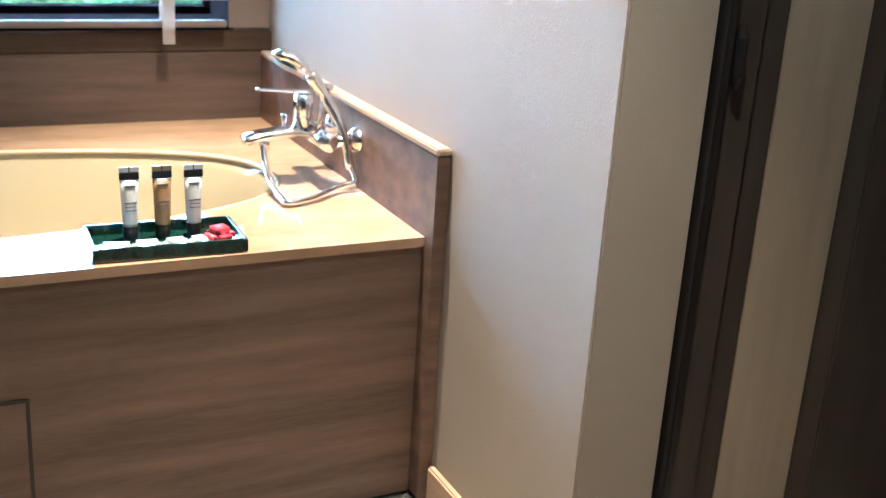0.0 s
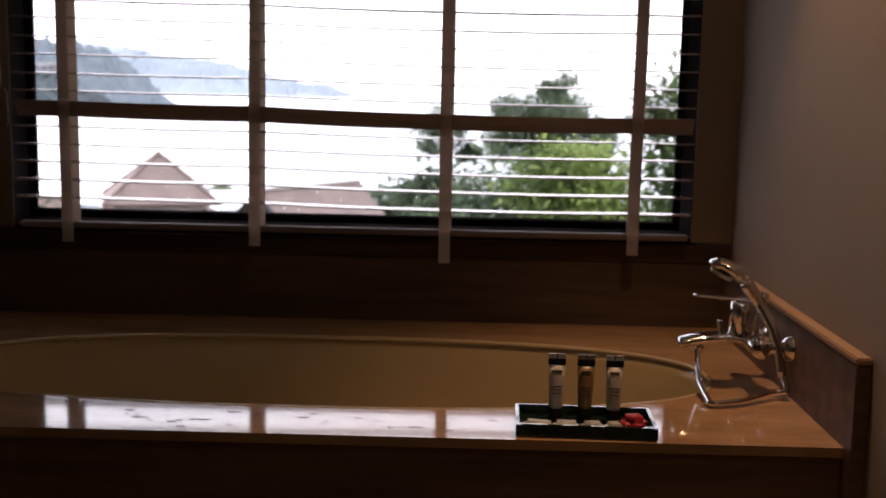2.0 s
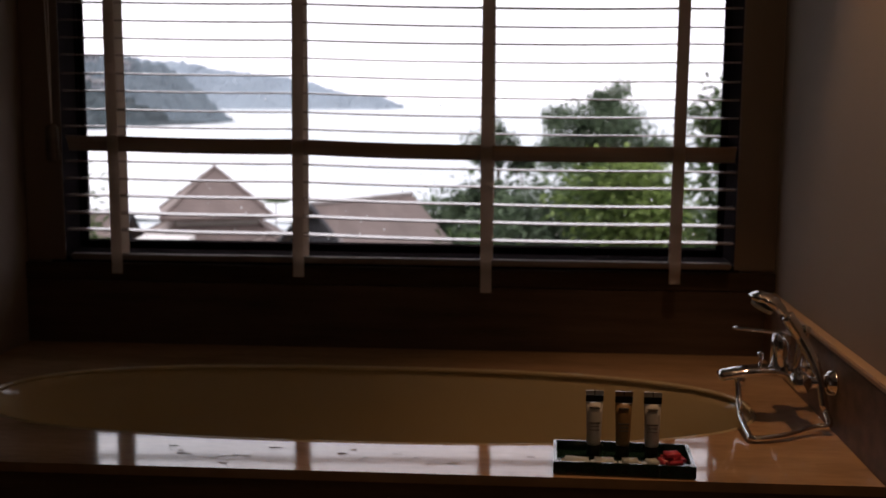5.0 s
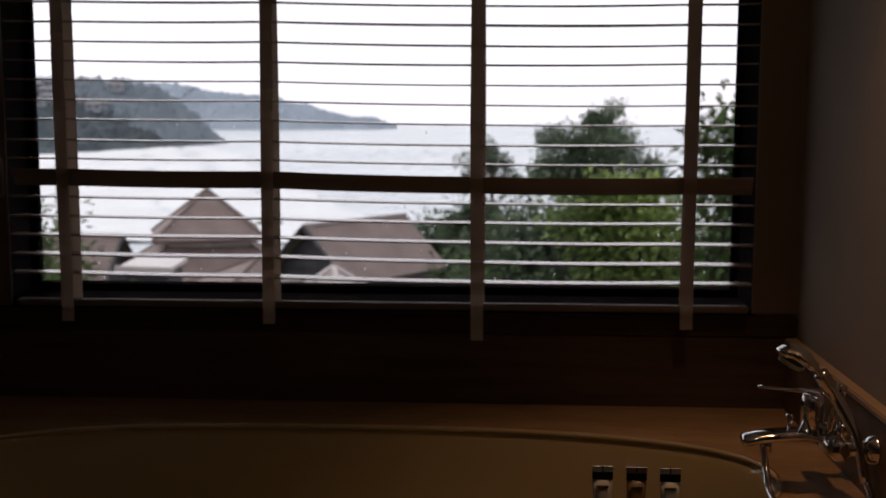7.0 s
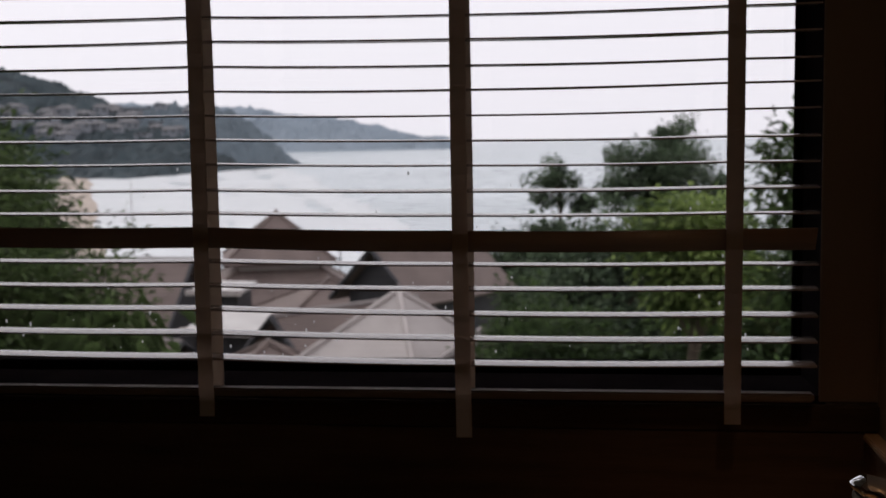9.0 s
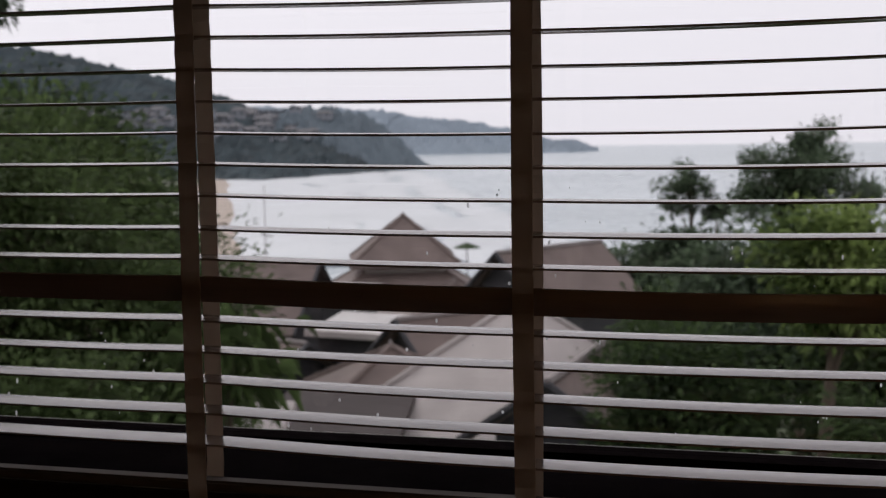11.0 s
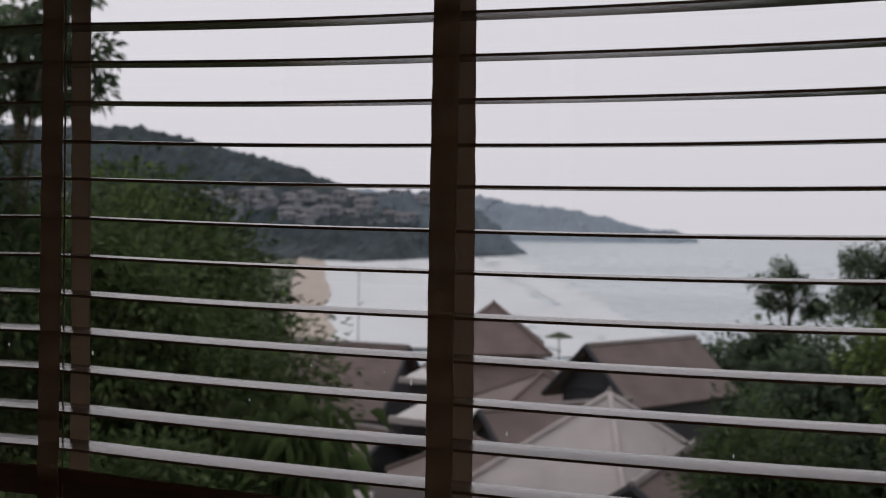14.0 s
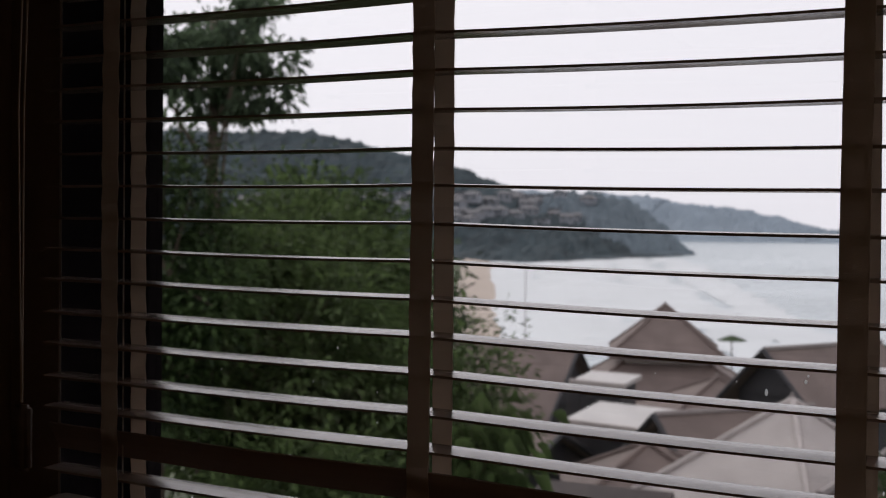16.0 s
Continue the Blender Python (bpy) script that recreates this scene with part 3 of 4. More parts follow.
def toiletry_tube(x, y, material, label):
    tb = thing("toiletry_tube", label, "toiletry tube", (x, y, DZ + 0.008), "tubes in the tray")
    part("cap", swept([(0, 0, 0), (0, 0, 0.002), (0, 0, 0.024), (0, 0, 0.026)], [0.0125, 0.0135, 0.0135, 0.0125], 18), BLACK, tb, "black screw cap", True)
    bm, rws = bmesh.new(), []
    for z, rx, ry in ((0.026, 0.0135, 0.0135), (0.032, 0.0145, 0.0142), (0.06, 0.0155, 0.012), (0.09, 0.0165, 0.008), (0.113, 0.0175, 0.0025)):
        rws.append([bm.verts.new((rx * math.cos(a), ry * math.sin(a), z)) for a in [2 * math.pi * k / 20 for k in range(20)]])
    for a, b in zip(rws, rws[1:]):
        for k in range(20):
            bm.faces.new((a[k], a[(k + 1) % 20], b[(k + 1) % 20], b[k]))
    bm.faces.new(rws[0][::-1]), bm.faces.new(rws[-1])
    tube_body = part("tube_body", bm, material, tb, "", True)
    part("crimp_band", boxed(-0.018, 0.018, -0.0024, 0.0024, 0.114, 0.128, bevel=0.001), BLACK, tb, "black crimped end")
    part("crimp_edge", boxed(-0.018, 0.018, -0.0018, 0.0018, 0.1285, 0.138), material, tb)
    part("crimp_notch", boxed(-0.001, 0.001, -0.0022, -0.0012, 0.129, 0.139), BLACK, tb)
    for z, w, h in ((0.101, 0.010, 0.004), (0.071, 0.011, 0.0025), (0.064, 0.009, 0.002), (0.057, 0.010, 0.002)):
        yy = -0.0135 + (z - 0.04) * 0.128
        part("print_line", boxed(-w, w, yy - 0.0012, yy + 0.001, z, z + h), PRINT, tube_body)


toiletry_tube(0.790, -0.925, WHITE_TUBE, "white toiletry tube standing on its black cap")
toiletry_tube(0.849, -0.928, AMBER_TUBE, "amber toiletry tube standing on its black cap")
toiletry_tube(0.907, -0.931, WHITE_TUBE, "white toiletry tube standing on its black cap")
for i, (x, w) in enumerate(((0.762, 0.030), (0.817, 0.026), (0.869, 0.022), (0.912, 0.018))):
    sachet = tagged(part("soap_sachet", boxed(-w, w, -0.018, 0.018, 0.0, 0.018, bevel=0.007, seg=3), WRAP, None, "", True), "pale wrapped soap lying in the tray", "soap", "wrapped soaps")
    sachet.matrix_basis = pose(x - 0.011, -0.996, DZ + 0.0075, 0, 0, 8 * (i - 1.5))
pouch = tagged(part("pink_pouch", boxed(-0.026, 0.026, -0.024, 0.024, 0, 0.032, bevel=0.012, seg=4), RED, None, "", True), "pink-red wrapped sachet in the tray's corner", "sachet")
pouch.matrix_basis = pose(0.941, -0.988, DZ + 0.0075, 0, 0, 15)
bm = bmesh.new()
for k in range(30):
    x, y = rng.uniform(-0.1, 0.72), rng.uniform(-1.02, -0.90)
    r = rng.uniform(0.002, 0.008)
    bmesh.ops.create_icosphere(bm, subdivisions=2, radius=1.0, matrix=Matrix.Translation((x, y, DZ + 0.0003)) @ Matrix.Diagonal((r * rng.uniform(0.8, 2.2), r * 0.6, 0.0011, 1)))
tagged(part("puddles", bm, WATER_DROP, None, "", True), "small puddles of water on the bath deck", "puddle", "", "stuff")


# ---- downlights ----
def downlight(x, y):
    dl = thing("downlight", "recessed warm ceiling downlight placed out of view", "ceiling light", (x, y, ZC), "downlights")
    bm = bmesh.new()
    ro = []
    for r, z in ((0.050, -0.001), (0.048, -0.008), (0.036, -0.008), (0.033, -0.002)):
        ro.append([bm.verts.new((r * math.cos(a), r * math.sin(a), z)) for a in [2 * math.pi * k / 24 for k in range(24)]])
    for a, b in zip(ro, ro[1:]):
        for k in range(24):
            bm.faces.new((a[k], b[k], b[(k + 1) % 24], a[(k + 1) % 24]))
    part("bezel", bm, CHROME, dl, "", True)
    part("lens", swept([(0, 0, -0.0015), (0, 0, -0.006)], 0.032, 24), BULB, dl, "glowing lens")


# The second fixture only houses the added lamp.
for lx, ly, lw, la in LAMPS:
    downlight(lx, ly)

# ---- outside: ground, sea, hills ----
SEA_Z = -16.0


def shore(x, y):
    """How far inland a place lies (negative: out at sea)."""
    left = (-0.472 * y - x) * 0.88
    near = 128 - y + 0.12 * x
    return max(left, near)


def land(x, y):
    d = shore(x, y) + 6 * noise.noise((x * 0.02, y * 0.02, 0))
    if d < 0:
        return SEA_Z + max(-4.0, d * 0.06)
    return SEA_Z + min(0.05 * d, 2.0) + 7.0 * min(1.0, max(0.0, d - 40) / 90) + 0.4 * noise.noise((x * 0.06, y * 0.06, 3))


def spread(n, near, far, mid=0.0):
    return [mid + math.copysign(abs(u) * near + abs(u) ** 5 * (far - near), u) for u in [2 * i / n - 1 for i in range(n + 1)]]


xs, ys = spread(110, 420, 4900), [-60 + u for u in [0]] + [0.6 + 620 * (i / 90) ** 1.3 for i in range(91)] + [760, 1000, 1500, 2500, 4900]
bm = bmesh.new()
grid = [[bm.verts.new((x, y, land(x, y))) for x in xs] for y in ys]
for a, b in zip(grid, grid[1:]):
    for k in range(len(xs) - 1):
        bm.faces.new((a[k], a[k + 1], b[k + 1], b[k]))
ground = structure("ground", bm, GROUND, "green hillside falling away to the bay", True)
structure("water", boxed(-4900, 4900, 110, 4900, SEA_Z - 0.4, SEA_Z), SEA, "pale grey sea of a misty bay")
# beach along the foot of the hill, and the surf before it
bm = bmesh.new()
rows = []
for i in range(40):
    y = 150 + 520 * i / 39
    w = 3.5 + 2 * noise.noise((y * 0.02, 0, 0)) + y * 0.010
    xm = -0.472 * y
    rows.append([bm.verts.new((xm + o * w + (2.5 * noise.noise((y * 0.05, o, 1)) if o < 2 else 0), y, SEA_Z + h)) for o, h in ((-1.0, 1.6), (0.1, 0.55), (0.9, 0.06))])
for a, b in zip(rows, rows[1:]):
    for k in range(2):
        bm.faces.new((a[k], a[k + 1], b[k + 1], b[k]))
structure("beach", bm, SAND, "narrow strip of tan sand", True)
bm = bmesh.new()
for band in range(5):
    rws = []
    for i in range(150):
        y = 150 + 540 * i / 149
        off = 5 + y * 0.022 + band * (7 + y * 0.03) + 9 * noise.noise((y * 0.012, band * 3.0, 0)) + 2.5 * noise.noise((y * 0.08, band * 3.0, 7))
        w = (9.5 - 0.9 * band + 4.5 * noise.noise((y * 0.02, band * 5.0, 2)) + 2.0 * noise.noise((y * 0.11, band * 5.0, 4))) * (0.5 + y / 450)
        if w < 0.5:
            rws.append(None)
            continue
        h = SEA_Z + 0.04 + 0.012 * band
        rws.append([bm.verts.new((-0.472 * y + off + o * w, y, h + (0.35 if o == 0 else 0))) for o in (-1, 0, 1)])
    for a, b in zip(rws, rws[1:]):
        if a and b:
            for k in range(2):
                bm.faces.new((a[k], a[k + 1], b[k + 1], b[k]))
tagged(part("surf", bm, FOAM), "white breaking surf along the beach", "surf", "", "stuff")


def ridge_hill(name, pts, depth, rough, material, label, steps=420, across=64):
    """A wooded hill under a ridge line, falling to the water on both sides."""
    bm, rows = bmesh.new(), []
    path = smooth_path(pts, max(2, steps // (len(pts) - 1)))
    for i, p in enumerate(path):
        row = []
        for j in range(across + 1):
            v = 2 * j / across - 1
            prof = math.cos(v * math.pi / 2) ** 0.9 if abs(v) < 1 else 0.0
            q = Vector((p.x + 0.25 * depth * v * 0.2, p.y + v * depth, 0))
            top = max(p.z - SEA_Z, -1)
            bumpy = noise.noise((q.x / rough / 3, q.y / rough / 3, 0)) * rough * 0.5 + abs(noise.noise((q.x / rough, q.y / rough, 5))) * rough * 1.0 + abs(noise.noise((q.x / rough * 2.3, q.y / rough * 2.3, 9))) * rough * 0.55
            z = SEA_Z - 2 + (top + 2) * prof + bumpy * (0.25 + 0.75 * min(1, prof * 2)) * (1 if top > 3 else 0.2)
            row.append(bm.verts.new((q.x, q.y, z)))
        rows.append(row)
    for a, b in zip(rows, rows[1:]):
        for k in range(across):
            bm.faces.new((a[k], b[k], b[k + 1], a[k + 1]))
    ob = part(name, bm, material)
    return tagged(ob, label, "hill", "", "structure")


ridge_hill("hill_1", [(-1074, 760, 90), (-774, 730, 84), (-615, 705, 76), (-539, 700, 71), (-495, 700, 70), (-464, 700, 67), (-433, 700, 60), (-400, 700, 52), (-375, 700, 47), (-350, 700, 41), (-329, 700, 31), (-313, 700, 22), (-295, 698, 14), (-275, 694, 8), (-255, 690, 3), (-235, 686, -3), (-221, 682, -10), (-209, 678, -17)], 160, 7, HILL, "wooded hillside above the bay, dark green tinted blue with haze")
ridge_hill("hill_2", [(-894, 760, 40), (-614, 745, 34), (-434, 742, 30), (-342, 740, 26), (-302, 740, 21), (-270, 740, 23), (-243, 740, 19), (-229, 740, 11), (-218, 740, -2), (-209, 740, -17)], 84, 8, FARHILL, "wooded headland in the bay, haze put into its colour", 520)
ridge_hill("hill_3", [(-2025, 1990, 104), (-1225, 1980, 88), (-625, 1973, 60), (-555, 1973, 49), (-475, 1973, 41), (-415, 1973, 33), (-351, 1973, 19), (-302, 1973, 5), (-270, 1973, -1), (-243, 1973, 1), (-209, 1973, -17)], 150, 9, CAPE, "cape on the horizon, mist put into its pale colour")


def villa(x, y, z, w, h, rz, pitched):
    hs = thing("villa", "small white villa on the wooded hillside, greyed by a haze tint", "house", (x, y, z), "hillside villas", rz)
    house_wall = part("wall", boxed(-w / 2, w / 2, -4, 4, -2.5, h), HOUSE_WALL, hs)
    if pitched:
        bm = bmesh.new()
        a = [bm.verts.new(p) for p in ((-w / 2 - 0.8, -5, h), (w / 2 + 0.8, -5, h), (w / 2 + 0.8, 5, h), (-w / 2 - 0.8, 5, h), (-w / 4, 0, h + 2.4), (w / 4, 0, h + 2.4))]
        for q in ((0, 1, 5, 4), (1, 2, 5), (2, 3, 4, 5), (3, 0, 4), (3, 2, 1, 0)):
            bm.faces.new([a[i] for i in q])
        part("roof", bm, HOUSE_ROOF, hs)
    else:
        part("roof", boxed(-w / 2 - 0.5, w / 2 + 0.5, -4.6, 4.5, h, h + 0.5), HOUSE_ROOF, hs)
    n = max(2, int(w / 4))
    for k in range(n):
        cx = -w / 2 + w * (k + 0.5) / n
        for zz in ((0.6,) if h < 4.5 else (0.4, 3.4)):
            part("window", boxed(cx - 1.1, cx + 1.1, -4.12, -3.98, zz, zz + 1.9), HOUSE_GLASS, house_wall)


def slope_of(name):
    """The surface of a hill, to set houses down on."""
    me = bpy.data.objects[name].data
    return BVHTree.FromPolygons([v.co for v in me.vertices], [tuple(p.vertices) for p in me.polygons])


vr = random.Random(12)
slopes = {name: slope_of(name) for name in ("hill_1", "hill_2")}
for names, count, x0, x1, y0, y1, big in ((("hill_1",), 44, -440, -330, 560, 690, 0.66), (("hill_1", "hill_2"), 36, -340, -250, 590, 735, 0.66)):
    spots, tries = [], 0
    while len(spots) < count and tries < 4000:
        tries += 1
        x, y = vr.uniform(x0, x1), vr.uniform(y0, y1)
        hits = [slopes[name].ray_cast(Vector((x, y, 300)), Vector((0, 0, -1)))[0] for name in names]
        z = max([h.z for h in hits if h], default=-99)
        if not 1.3 + 0.004 * y < z < 1.3 + 0.033 * y or any((x - p) ** 2 + (y - q) ** 2 < 90 * big for p, q in spots):
            continue
        spots.append((x, y))
        villa(x, y, z + 0.6, big * vr.uniform(9, 19), big * vr.choice((2.8, 3.4, 5.2)), vr.uniform(-20, 35), vr.random() < 0.65)


# ---- outside: roofs of the resort ----
def roof_slab(bm, quad, thick):
    """A roof plane of some thickness over three or four corners."""
    p = [Vector(v) for v in quad]
    n = (p[1] - p[0]).cross(p[2] - p[0]).normalized()
    n = n if n.z > 0 else -n
    top, low = [bm.verts.new(v) for v in p], [bm.verts.new(v - n * thick) for v in p]
    bm.faces.new(top), bm.faces.new(low[::-1])
    for i in range(len(p)):
        j = (i + 1) % len(p)
        bm.faces.new((top[i], low[i], low[j], top[j]))
    return bm


def foot(x, y):
    return land(x, y) - 0.5


def hip_pavilion(x, y, apex, tiers, rz, roof_mat, label):
    """A square pavilion under one or two tiers of pyramid roof; tiers: (half width, eave z, top half width, top z)."""
    hs = thing("pavilion", label, "building", (x, y, foot(x, y)), "", rz)
    z0 = foot(x, y)
    for hw, ez, tw, tz in tiers:
        ez, tz = ez - z0, tz - z0
        for s in range(4):
            m = Matrix.Rotation(s * math.pi / 2, 4, "Z")
            if tw < 0.01:
                quad = [m @ Vector(v) for v in ((-hw, -hw, ez), (hw, -hw, ez), (0, 0, tz))]
            else:
                quad = [m @ Vector(v) for v in ((-hw, -hw, ez), (hw, -hw, ez), (tw, -tw, tz), (-tw, -tw, tz))]
            roof = part("roof", roof_slab(bmesh.new(), quad, 0.18), roof_mat, hs)
            part("hip_cap", swept([m @ Vector((hw, -hw, ez + 0.03)), m @ Vector((tw, -tw, tz + 0.03))], 0.11, 6), roof_mat, roof)
        part("wall", boxed(-hw + 0.9, hw - 0.9, -hw + 0.9, hw - 0.9, 0 if hw > 3.3 or len(tiers) == 1 else ez - 0.6, ez + 0.1), EXTERIOR, hs)
    part("finial", swept([(0, 0, apex - z0 - 0.1), (0, 0, apex - z0 + 0.25)], [0.16, 0.03], 8), RIDGE, hs)
    return hs


def gable_house(x, y, apex, half, rise, length, rz, roof_mat, label, gable_mat=None):
    """A house whose ridge runs back along its own y axis from the front gable at the origin."""
    z0 = foot(x, y)
    az, ez = apex - z0, apex - z0 - rise
    hs = thing("gabled_house", label, "building", (x, y, z0), "", rz)
    k = rise / half
    o = 0.5
    for s in (-1, 1):
        roof = part("roof", roof_slab(bmesh.new(), [(0, -o, az), (s * (half + o), -o, ez - o * k), (s * (half + o), length + o, ez - o * k), (0, length + o, az)], 0.16), roof_mat, hs)
        part("bargeboard", swept([(0, -o - 0.05, az - 0.02), (s * (half + o), -o - 0.05, ez - o * k - 0.02)], 0.12, 6), GABLE, roof)
    part("ridge_cap", swept([(0, -o, az + 0.03), (0, length + o, az + 0.03)], 0.12, 6), RIDGE, hs)
    for yy in (0.0, length):
        bm = bmesh.new()
        f = [bm.verts.new(v) for v in ((-half, yy, ez), (half, yy, ez), (0, yy, az - 0.2))]
        b = [bm.verts.new(v.co + Vector((0, 0.12, 0))) for v in f]
        bm.faces.new(f), bm.faces.new(b[::-1])
        for i in range(3):
            bm.faces.new((f[i], b[i], b[(i + 1) % 3], f[(i + 1) % 3]))
        part("gable", bm, gable_mat or GABLE, hs)
    part("wall", boxed(-half + 0.2, half - 0.2, 0.13, length - 0.01, 0, ez), GABLE, hs)
    return hs


def shed_roof(x, y, z, w, d, drop, rz, roof_mat, label):
    """A low house under a single gently sloping roof with a pale front edge."""
    z0 = foot(x, y)
    hs = thing("low_house", label, "building", (x, y, z0), "", rz)
    part("roof", roof_slab(bmesh.new(), [(-w / 2, 0, z - z0), (w / 2, 0, z - z0), (w / 2, -d, z - z0 - drop), (-w / 2, -d, z - z0 - drop)], 0.2), roof_mat, hs)
    part("parapet", boxed(-w / 2 - 0.1, w / 2 + 0.1, -d - 0.25, -d - 0.005, z - z0 - drop - 0.22, z - z0 - drop + 0.06, bevel=0.02), PALE_ROOF, hs)
    part("wall", boxed(-w / 2 + 0.3, w / 2 - 0.3, -d + 0.3, -0.02, 0, z - z0 - drop - 0.2), GABLE, hs)
    return hs


hip_pavilion(-18.34, 66, -3.05, [(5.2, -8.1, 2.5, -6.4), (3.4, -5.9, 0.0, -3.05)], 18, SHINGLE, "two-tiered pavilion with a brown pyramid roof")
hip_pavilion(-4.93, 32, -3.36, [(4.6, -7.5, 0.0, -3.36)], 62, PALE_ROOF, "pavilion under a pale weathered pyramid roof")
gable_house(-8.89, 50, -3.76, 2.3, 2.1, 7.0, -32, SHINGLE, "brown-roofed house with a dark boarded gable")
gable_house(-2.83, 24, -4.15, 1.7, 1.15, 5.0, -8, SHINGLE, "small gabled roof with a dark front")
gable_house(-21.16, 57, -5.05, 3.2, 3.1, 9.0, 86, SHINGLE, "long brown-roofed house with a dark gable end")
shed_roof(-9.86, 30, -6.0, 4.0, 4.4, 1.35, 4, SLATE, "low house under a sloping dark roof with a pale edge")
shed_roof(-13.35, 45, -6.0, 4.1, 3.0, 0.40, -10, WHITE_ROOF, "low house under a pale flat roof")
shed_roof(-17.48, 54, -5.85, 2.8, 2.2, 0.25, -6, WHITE_ROOF, "small house under a pale flat roof")
gable_house(-10.30, 38, -5.1, 2.1, 1.6, 6.0, -42, SHINGLE, "brown gabled roof among the others")
gable_house(-15.88, 41, -6.7, 2.6, 1.5, 6.0, 70, SHINGLE, "low brown-roofed house with a dark gable end")
shed_roof(-11.40, 25.5, -5.35, 2.9, 4.0, 1.1, 8, PALE_ROOF, "low house under a pale sloping roof")
hip_pavilion(-9.64, 33.5, -5.3, [(2.7, -6.9, 0.0, -5.3)], 24, SHINGLE, "small pavilion with a low brown roof")
hip_pavilion(-12.74, 56, -6.0, [(4.6, -8.4, 0.0, -6.0)], 28, SHINGLE, "low pavilion with a brown pyramid roof")
gable_house(-25.06, 48, -6.7, 2.6, 1.6, 6.0, 80, SHINGLE, "brown gabled roof half hidden by trees")

flagpole = thing("flagpole", "thin grey pole standing by the beach", "pole", (-49.6, 118, land(-49.6, 118)))
part("shaft", swept([(0, 0, -0.4), (0, 0, 6.0), (0, 0, -3.2 - land(-49.6, 118))], [0.07, 0.06, 0.045], 8), RIDGE, flagpole)
part("cap", swept([(0, 0, -3.2 - land(-49.6, 118)), (0, 0, -3.05 - land(-49.6, 118))], [0.08, 0.05], 8), RIDGE, flagpole)

umbrella = thing("beach_umbrella", "dark green umbrella standing near the beach", "umbrella", (-24.0, 110, land(-24.0, 110)))
uz = -8.75 - land(-24.0, 110)
part("pole", swept([(0, 0, -0.3), (0, 0, uz)], 0.06, 8), BARK, umbrella)
part("canopy", swept([(0, 0, uz - 0.55), (0, 0, uz - 0.5), (0, 0, uz - 0.1), (0, 0, uz)], [1.5, 1.45, 0.4, 0.03], 10), LEAF_DARK, umbrella)


# ---- trees ----
def add_leaf(bm, p, d, size, rr, droop=0.0, slim=0.8):
    """One pointed, folded leaf of two triangles a side, growing from p along d."""
    side = d.cross(Vector((rr.uniform(-0.4, 0.4), rr.uniform(-0.4, 0.4), 1))).normalized()
    w = size * slim * rr.uniform(0.22, 0.34)
    tip = p + d * size - Vector((0, 0, droop * size))
    mid = p + d * size * 0.5
    v = [bm.verts.new(q) for q in (p, mid + side * w + Vector((0, 0, w * 0.3)), tip, mid - side * w + Vector((0, 0, w * 0.3)))]
    bm.faces.new((v[0], v[1], v[2])), bm.faces.new((v[0], v[2], v[3]))


def tree(x, y, top, crown, leaves, size, material, label, seed, droop=0.15, shell=0.55, clumps=40, lean=(0, 0), puff=1.0, slim=0.8, trunk=0.16, name="tree"):
    """A tree with a trunk, limbs and a crown of leaf clumps. crown: (rx, ry, rz) half sizes; top: height of its top in the world."""
    rr = random.Random(seed)
    z0 = land(x, y)
    tr = thing(name, label, "tree", (x, y, z0 - 0.3))
    H = top - z0 + 0.3
    rx, ry, rz = crown
    cz = H - rz
    cx, cy = lean
    trunk_pts = smooth_path([(0, 0, 0), (cx * 0.2 + rr.uniform(-0.2, 0.2), cy * 0.2, cz * 0.45), (cx * 0.7, cy * 0.7, cz * 0.85), (cx, cy, cz + rz * 0.35)], 5)
    n = len(trunk_pts)
    part("trunk", swept(trunk_pts, [trunk * (1.25 - 0.95 * i / (n - 1)) for i in range(n)], 8), BARK, tr, "", True)
    centres = []
    while len(centres) < clumps:
        v = Vector((rr.uniform(-1, 1), rr.uniform(-1, 1), rr.uniform(-1, 1)))
        if shell * 0.7 < v.length < 1.0:
            wob = 0.8 + 0.35 * noise.noise(v * 1.7 + Vector((seed, 0, 0)))
            centres.append(Vector((cx + v.x * rx * wob, cy + v.y * ry * wob, cz + v.z * rz * wob)))
    limbs = bmesh.new()
    for c in centres[::2]:
        base = trunk_pts[int(n * rr.uniform(0.55, 0.95))]
        mid = base.lerp(c, 0.5) + Vector((0, 0, -0.08 * (c - base).length))
        sweep(limbs, [base, mid, c], [trunk * 0.35, trunk * 0.2, trunk * 0.06], 5)
    part("limbs", limbs, BARK, tr)
    bm = bmesh.new()
    per = max(1, int(leaves * 2.7) // clumps)
    size *= 1.3
    cs = 0.50 * puff * (rx * ry * rz) ** (1 / 3) * (40 / clumps) ** 0.33
    for c in centres:
        k = cs * rr.uniform(0.65, 1.3)
        for i in range(per):
            v = Vector([max(-0.85, min(0.85, rr.gauss(0, g))) for g in (0.45, 0.45, 0.32)]) * k
            d = (v.normalized() + Vector((rr.uniform(-0.6, 0.6), rr.uniform(-0.6, 0.6), rr.uniform(-0.5, 0.4)))).normalized()
            add_leaf(bm, c + v, d, size * rr.uniform(0.7, 1.3), rr, droop, slim)
    part("crown", bm, material, tr)
    return tr


# left of the view: dense trees on the slope
tree(-11.62, 14.0, 6.2, (1.68, 1.4, 1.75), 1150, 0.16, LEAF_GREY, "loose grey-green tree rising against the sky", 1, droop=0.45, clumps=20, puff=0.38)
tree(-11.46, 12.4, 3.4, (1.9, 1.3, 2.9), 6500, 0.115, LEAF_SLOPE, "leafy green tree filling the slope", 26, clumps=70)
tree(-11.72, 15.5, 2.85, (3.0, 2.6, 3.8), 10000, 0.145, LEAF, "dense mid-green tree below the window", 2, clumps=70)
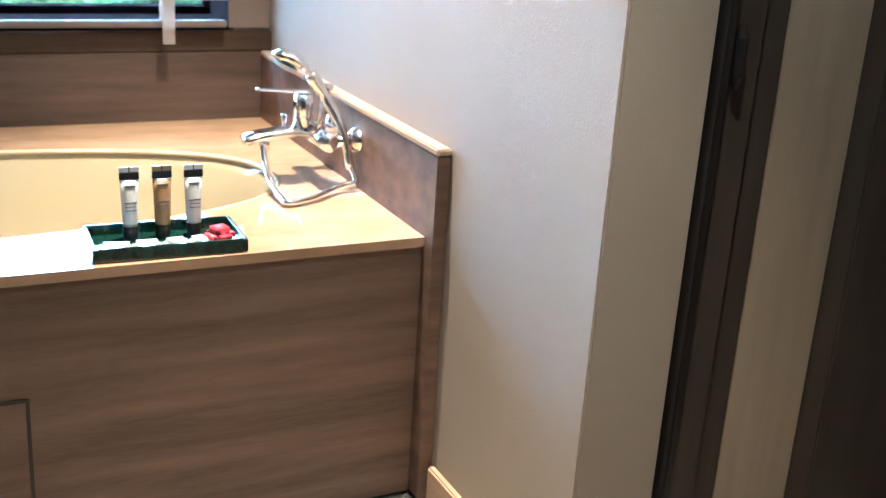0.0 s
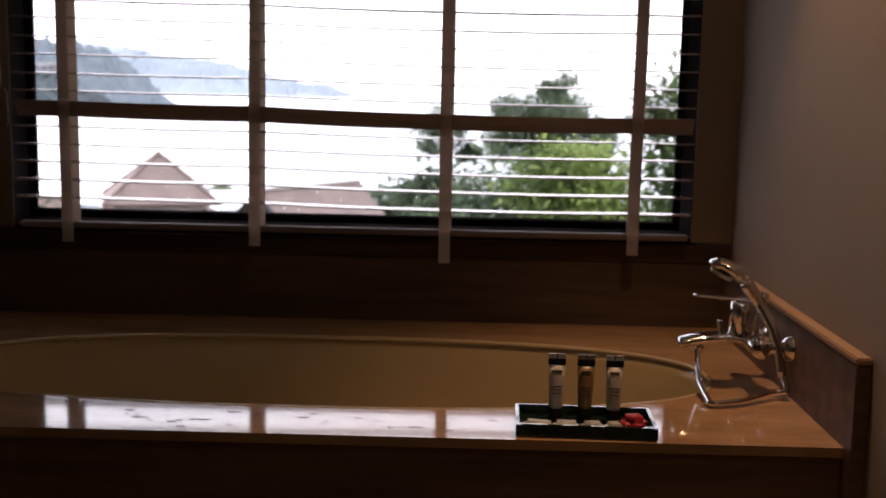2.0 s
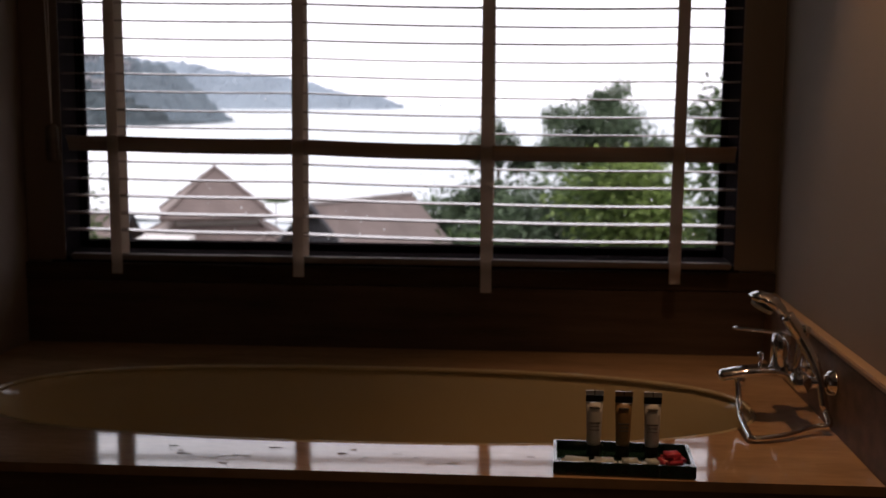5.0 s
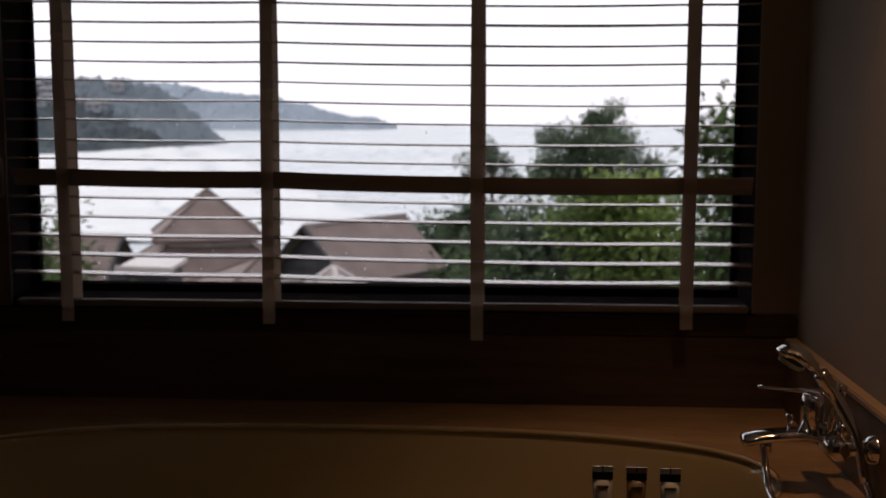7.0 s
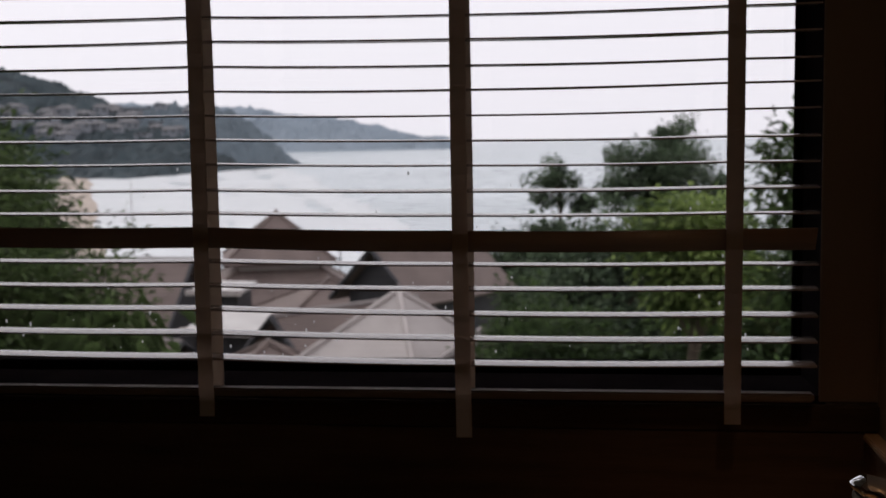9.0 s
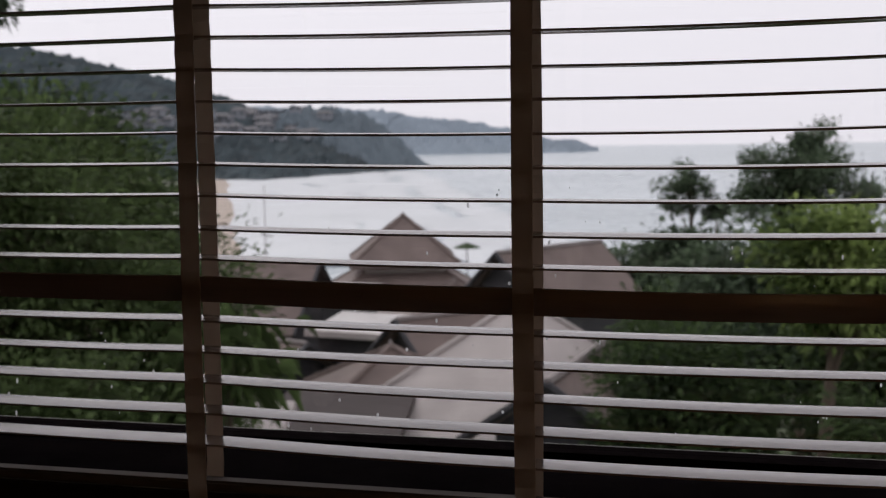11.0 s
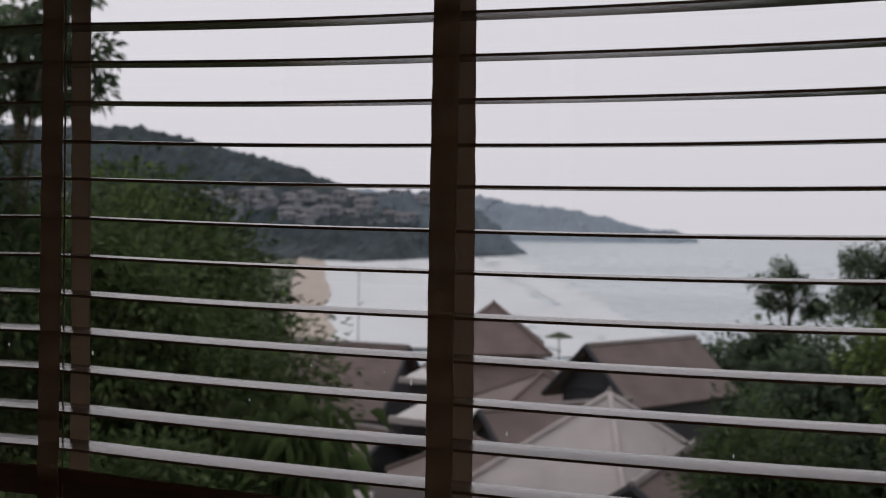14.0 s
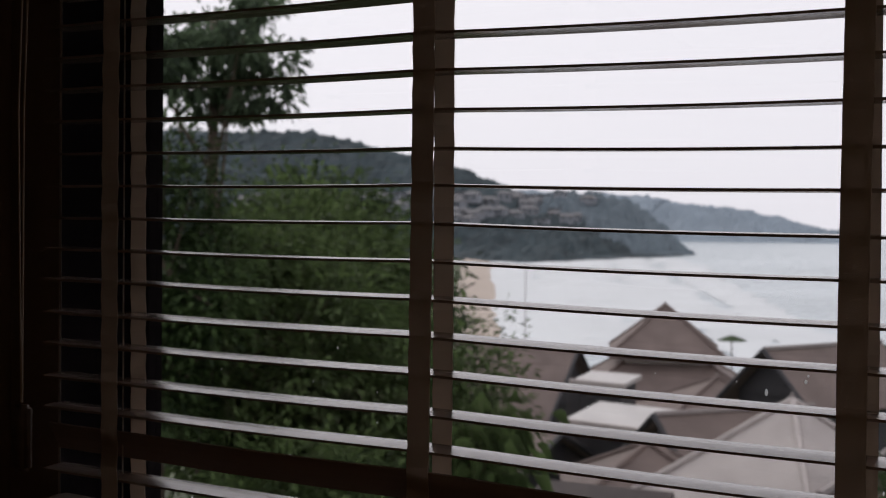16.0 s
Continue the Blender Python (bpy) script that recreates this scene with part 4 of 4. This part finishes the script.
tree(-9.81, 17.5, 0.68, (2.4, 2.2, 3.2), 8000, 0.145, LEAF, "dense mid-green tree on the slope", 3, clumps=60)
tree(-14.40, 21.0, 3.17, (3.2, 2.8, 4.2), 9000, 0.175, LEAF, "broad green tree on the slope", 4, clumps=60)
tree(-17.67, 27.0, 3.35, (3.6, 3.0, 4.5), 5000, 0.30, LEAF_DARK, "broad dark green tree on the slope", 5, clumps=60)
tree(-15.29, 26.0, -0.65, (2.6, 2.6, 3.2), 4000, 0.27, LEAF_DARK, "dark green tree beside the roofs", 6, clumps=50)
tree(-8.44, 12.5, -1.41, (1.9, 1.8, 2.6), 6500, 0.13, LEAF, "green tree leaning over the slope", 7, clumps=50)
tree(-6.35, 13.8, -1.15, (0.85, 0.7, 0.6), 110, 0.36, LEAF, "bamboo with long drooping leaves", 8, droop=0.9, clumps=16, slim=0.30, trunk=0.05, name="bamboo")
tree(-24.38, 34.0, 2.93, (4.2, 3.6, 5.5), 4500, 0.36, LEAF_DARK, "tall dark tree further down the slope", 9, clumps=50)
# right of the view
tree(3.85, 40.0, 1.45, (2.9, 2.1, 1.75), 6000, 0.14, LEAF_GREY, "tall spreading dark tree above the bay", 10, clumps=26, puff=0.6, shell=0.3, trunk=0.2)
tree(-0.13, 45.0, 0.62, (1.75, 1.3, 1.25), 950, 0.16, LEAF_GREY, "slender tree with a round tufted head above the roofs", 11, clumps=19, puff=0.40, shell=0.7, trunk=0.13)
tree(-0.63, 43.0, -1.60, (1.5, 1.4, 1.4), 1500, 0.26, LEAF_GREY, "bushy dark tree beside the roofs", 12, clumps=26)
tree(2.49, 31.0, -0.81, (3.2, 2.6, 3.0), 5200, 0.22, LEAF_GREY, "broad dark tree on the slope", 13, clumps=60)
tree(3.10, 21.0, 0.12, (1.45, 1.3, 1.35), 3800, 0.16, LEAF_YELLOW, "yellow-green tree below the window", 14, clumps=46)
tree(0.37, 23.0, -2.64, (2.2, 2.0, 2.2), 4600, 0.17, LEAF_SLOPE, "green tree close to the pale roof", 15, clumps=56)
tree(4.82, 24.0, -1.14, (2.4, 2.0, 2.8), 4600, 0.18, LEAF_SLOPE, "dark green tree on the slope", 16, clumps=56)
tree(4.03, 14.0, 1.89, (0.75, 0.8, 1.9), 1300, 0.16, LEAF_SLOPE, "sparse young tree near the house", 17, clumps=34, trunk=0.06)
tree(7.83, 27.0, 0.35, (3.4, 3.0, 4.0), 4600, 0.24, LEAF_SLOPE, "broad green tree on the slope", 18, clumps=56)
tree(1.48, 15.5, -3.42, (2.0, 1.7, 1.5), 3600, 0.16, LEAF_SLOPE, "leafy shrub below the window", 19, clumps=44)
tree(4.36, 17.5, -2.82, (2.2, 1.8, 2.2), 3800, 0.17, LEAF_SLOPE, "leafy dark shrub below the window", 20, clumps=44)
tree(-2.95, 60.0, -4.25, (2.6, 2.4, 2.0), 2000, 0.34, LEAF_GREY, "dark bushy tree by the beach", 21, clumps=30)

tree(-0.77, 27.0, -2.95, (1.6, 1.6, 2.0), 3200, 0.18, LEAF_SLOPE, "dark green tree beside the pale roof", 22, clumps=36)
tree(0.49, 36.0, -1.88, (1.7, 1.6, 1.7), 2600, 0.22, LEAF_GREY, "dark green tree above the roofs", 23, clumps=24, puff=0.8)

tree(0.89, 45.3, -1.15, (0.5, 0.5, 0.35), 500, 0.14, LEAF_GREY, "small drooping tuft of a slender tree", 24, clumps=8, puff=0.7, trunk=0.08)
tree(4.25, 40.5, 2.2, (0.85, 0.8, 0.85), 700, 0.14, LEAF_GREY, "slim treetop above the spreading crown", 25, clumps=11, puff=0.75, trunk=0.1)

# ---- floor tiles ----
floor = bpy.data.objects["floor"]
tile_mesh = bpy.data.meshes.new("floor_tile")
tb = boxed(0.0015, 0.2985, 0.0015, 0.5985, -0.011, 0.0, bevel=0.002, seg=1)
tb.to_mesh(tile_mesh)
tb.free()
tile_mesh.materials.append(FLOOR)
for i in range(10):
    for j in range(5):
        ob = new("tile", tile_mesh)
        ob.parent = floor
        ob.location = (XL + 0.02 + 0.3 * i, YB + 0.06 + 0.6 * j, 0)
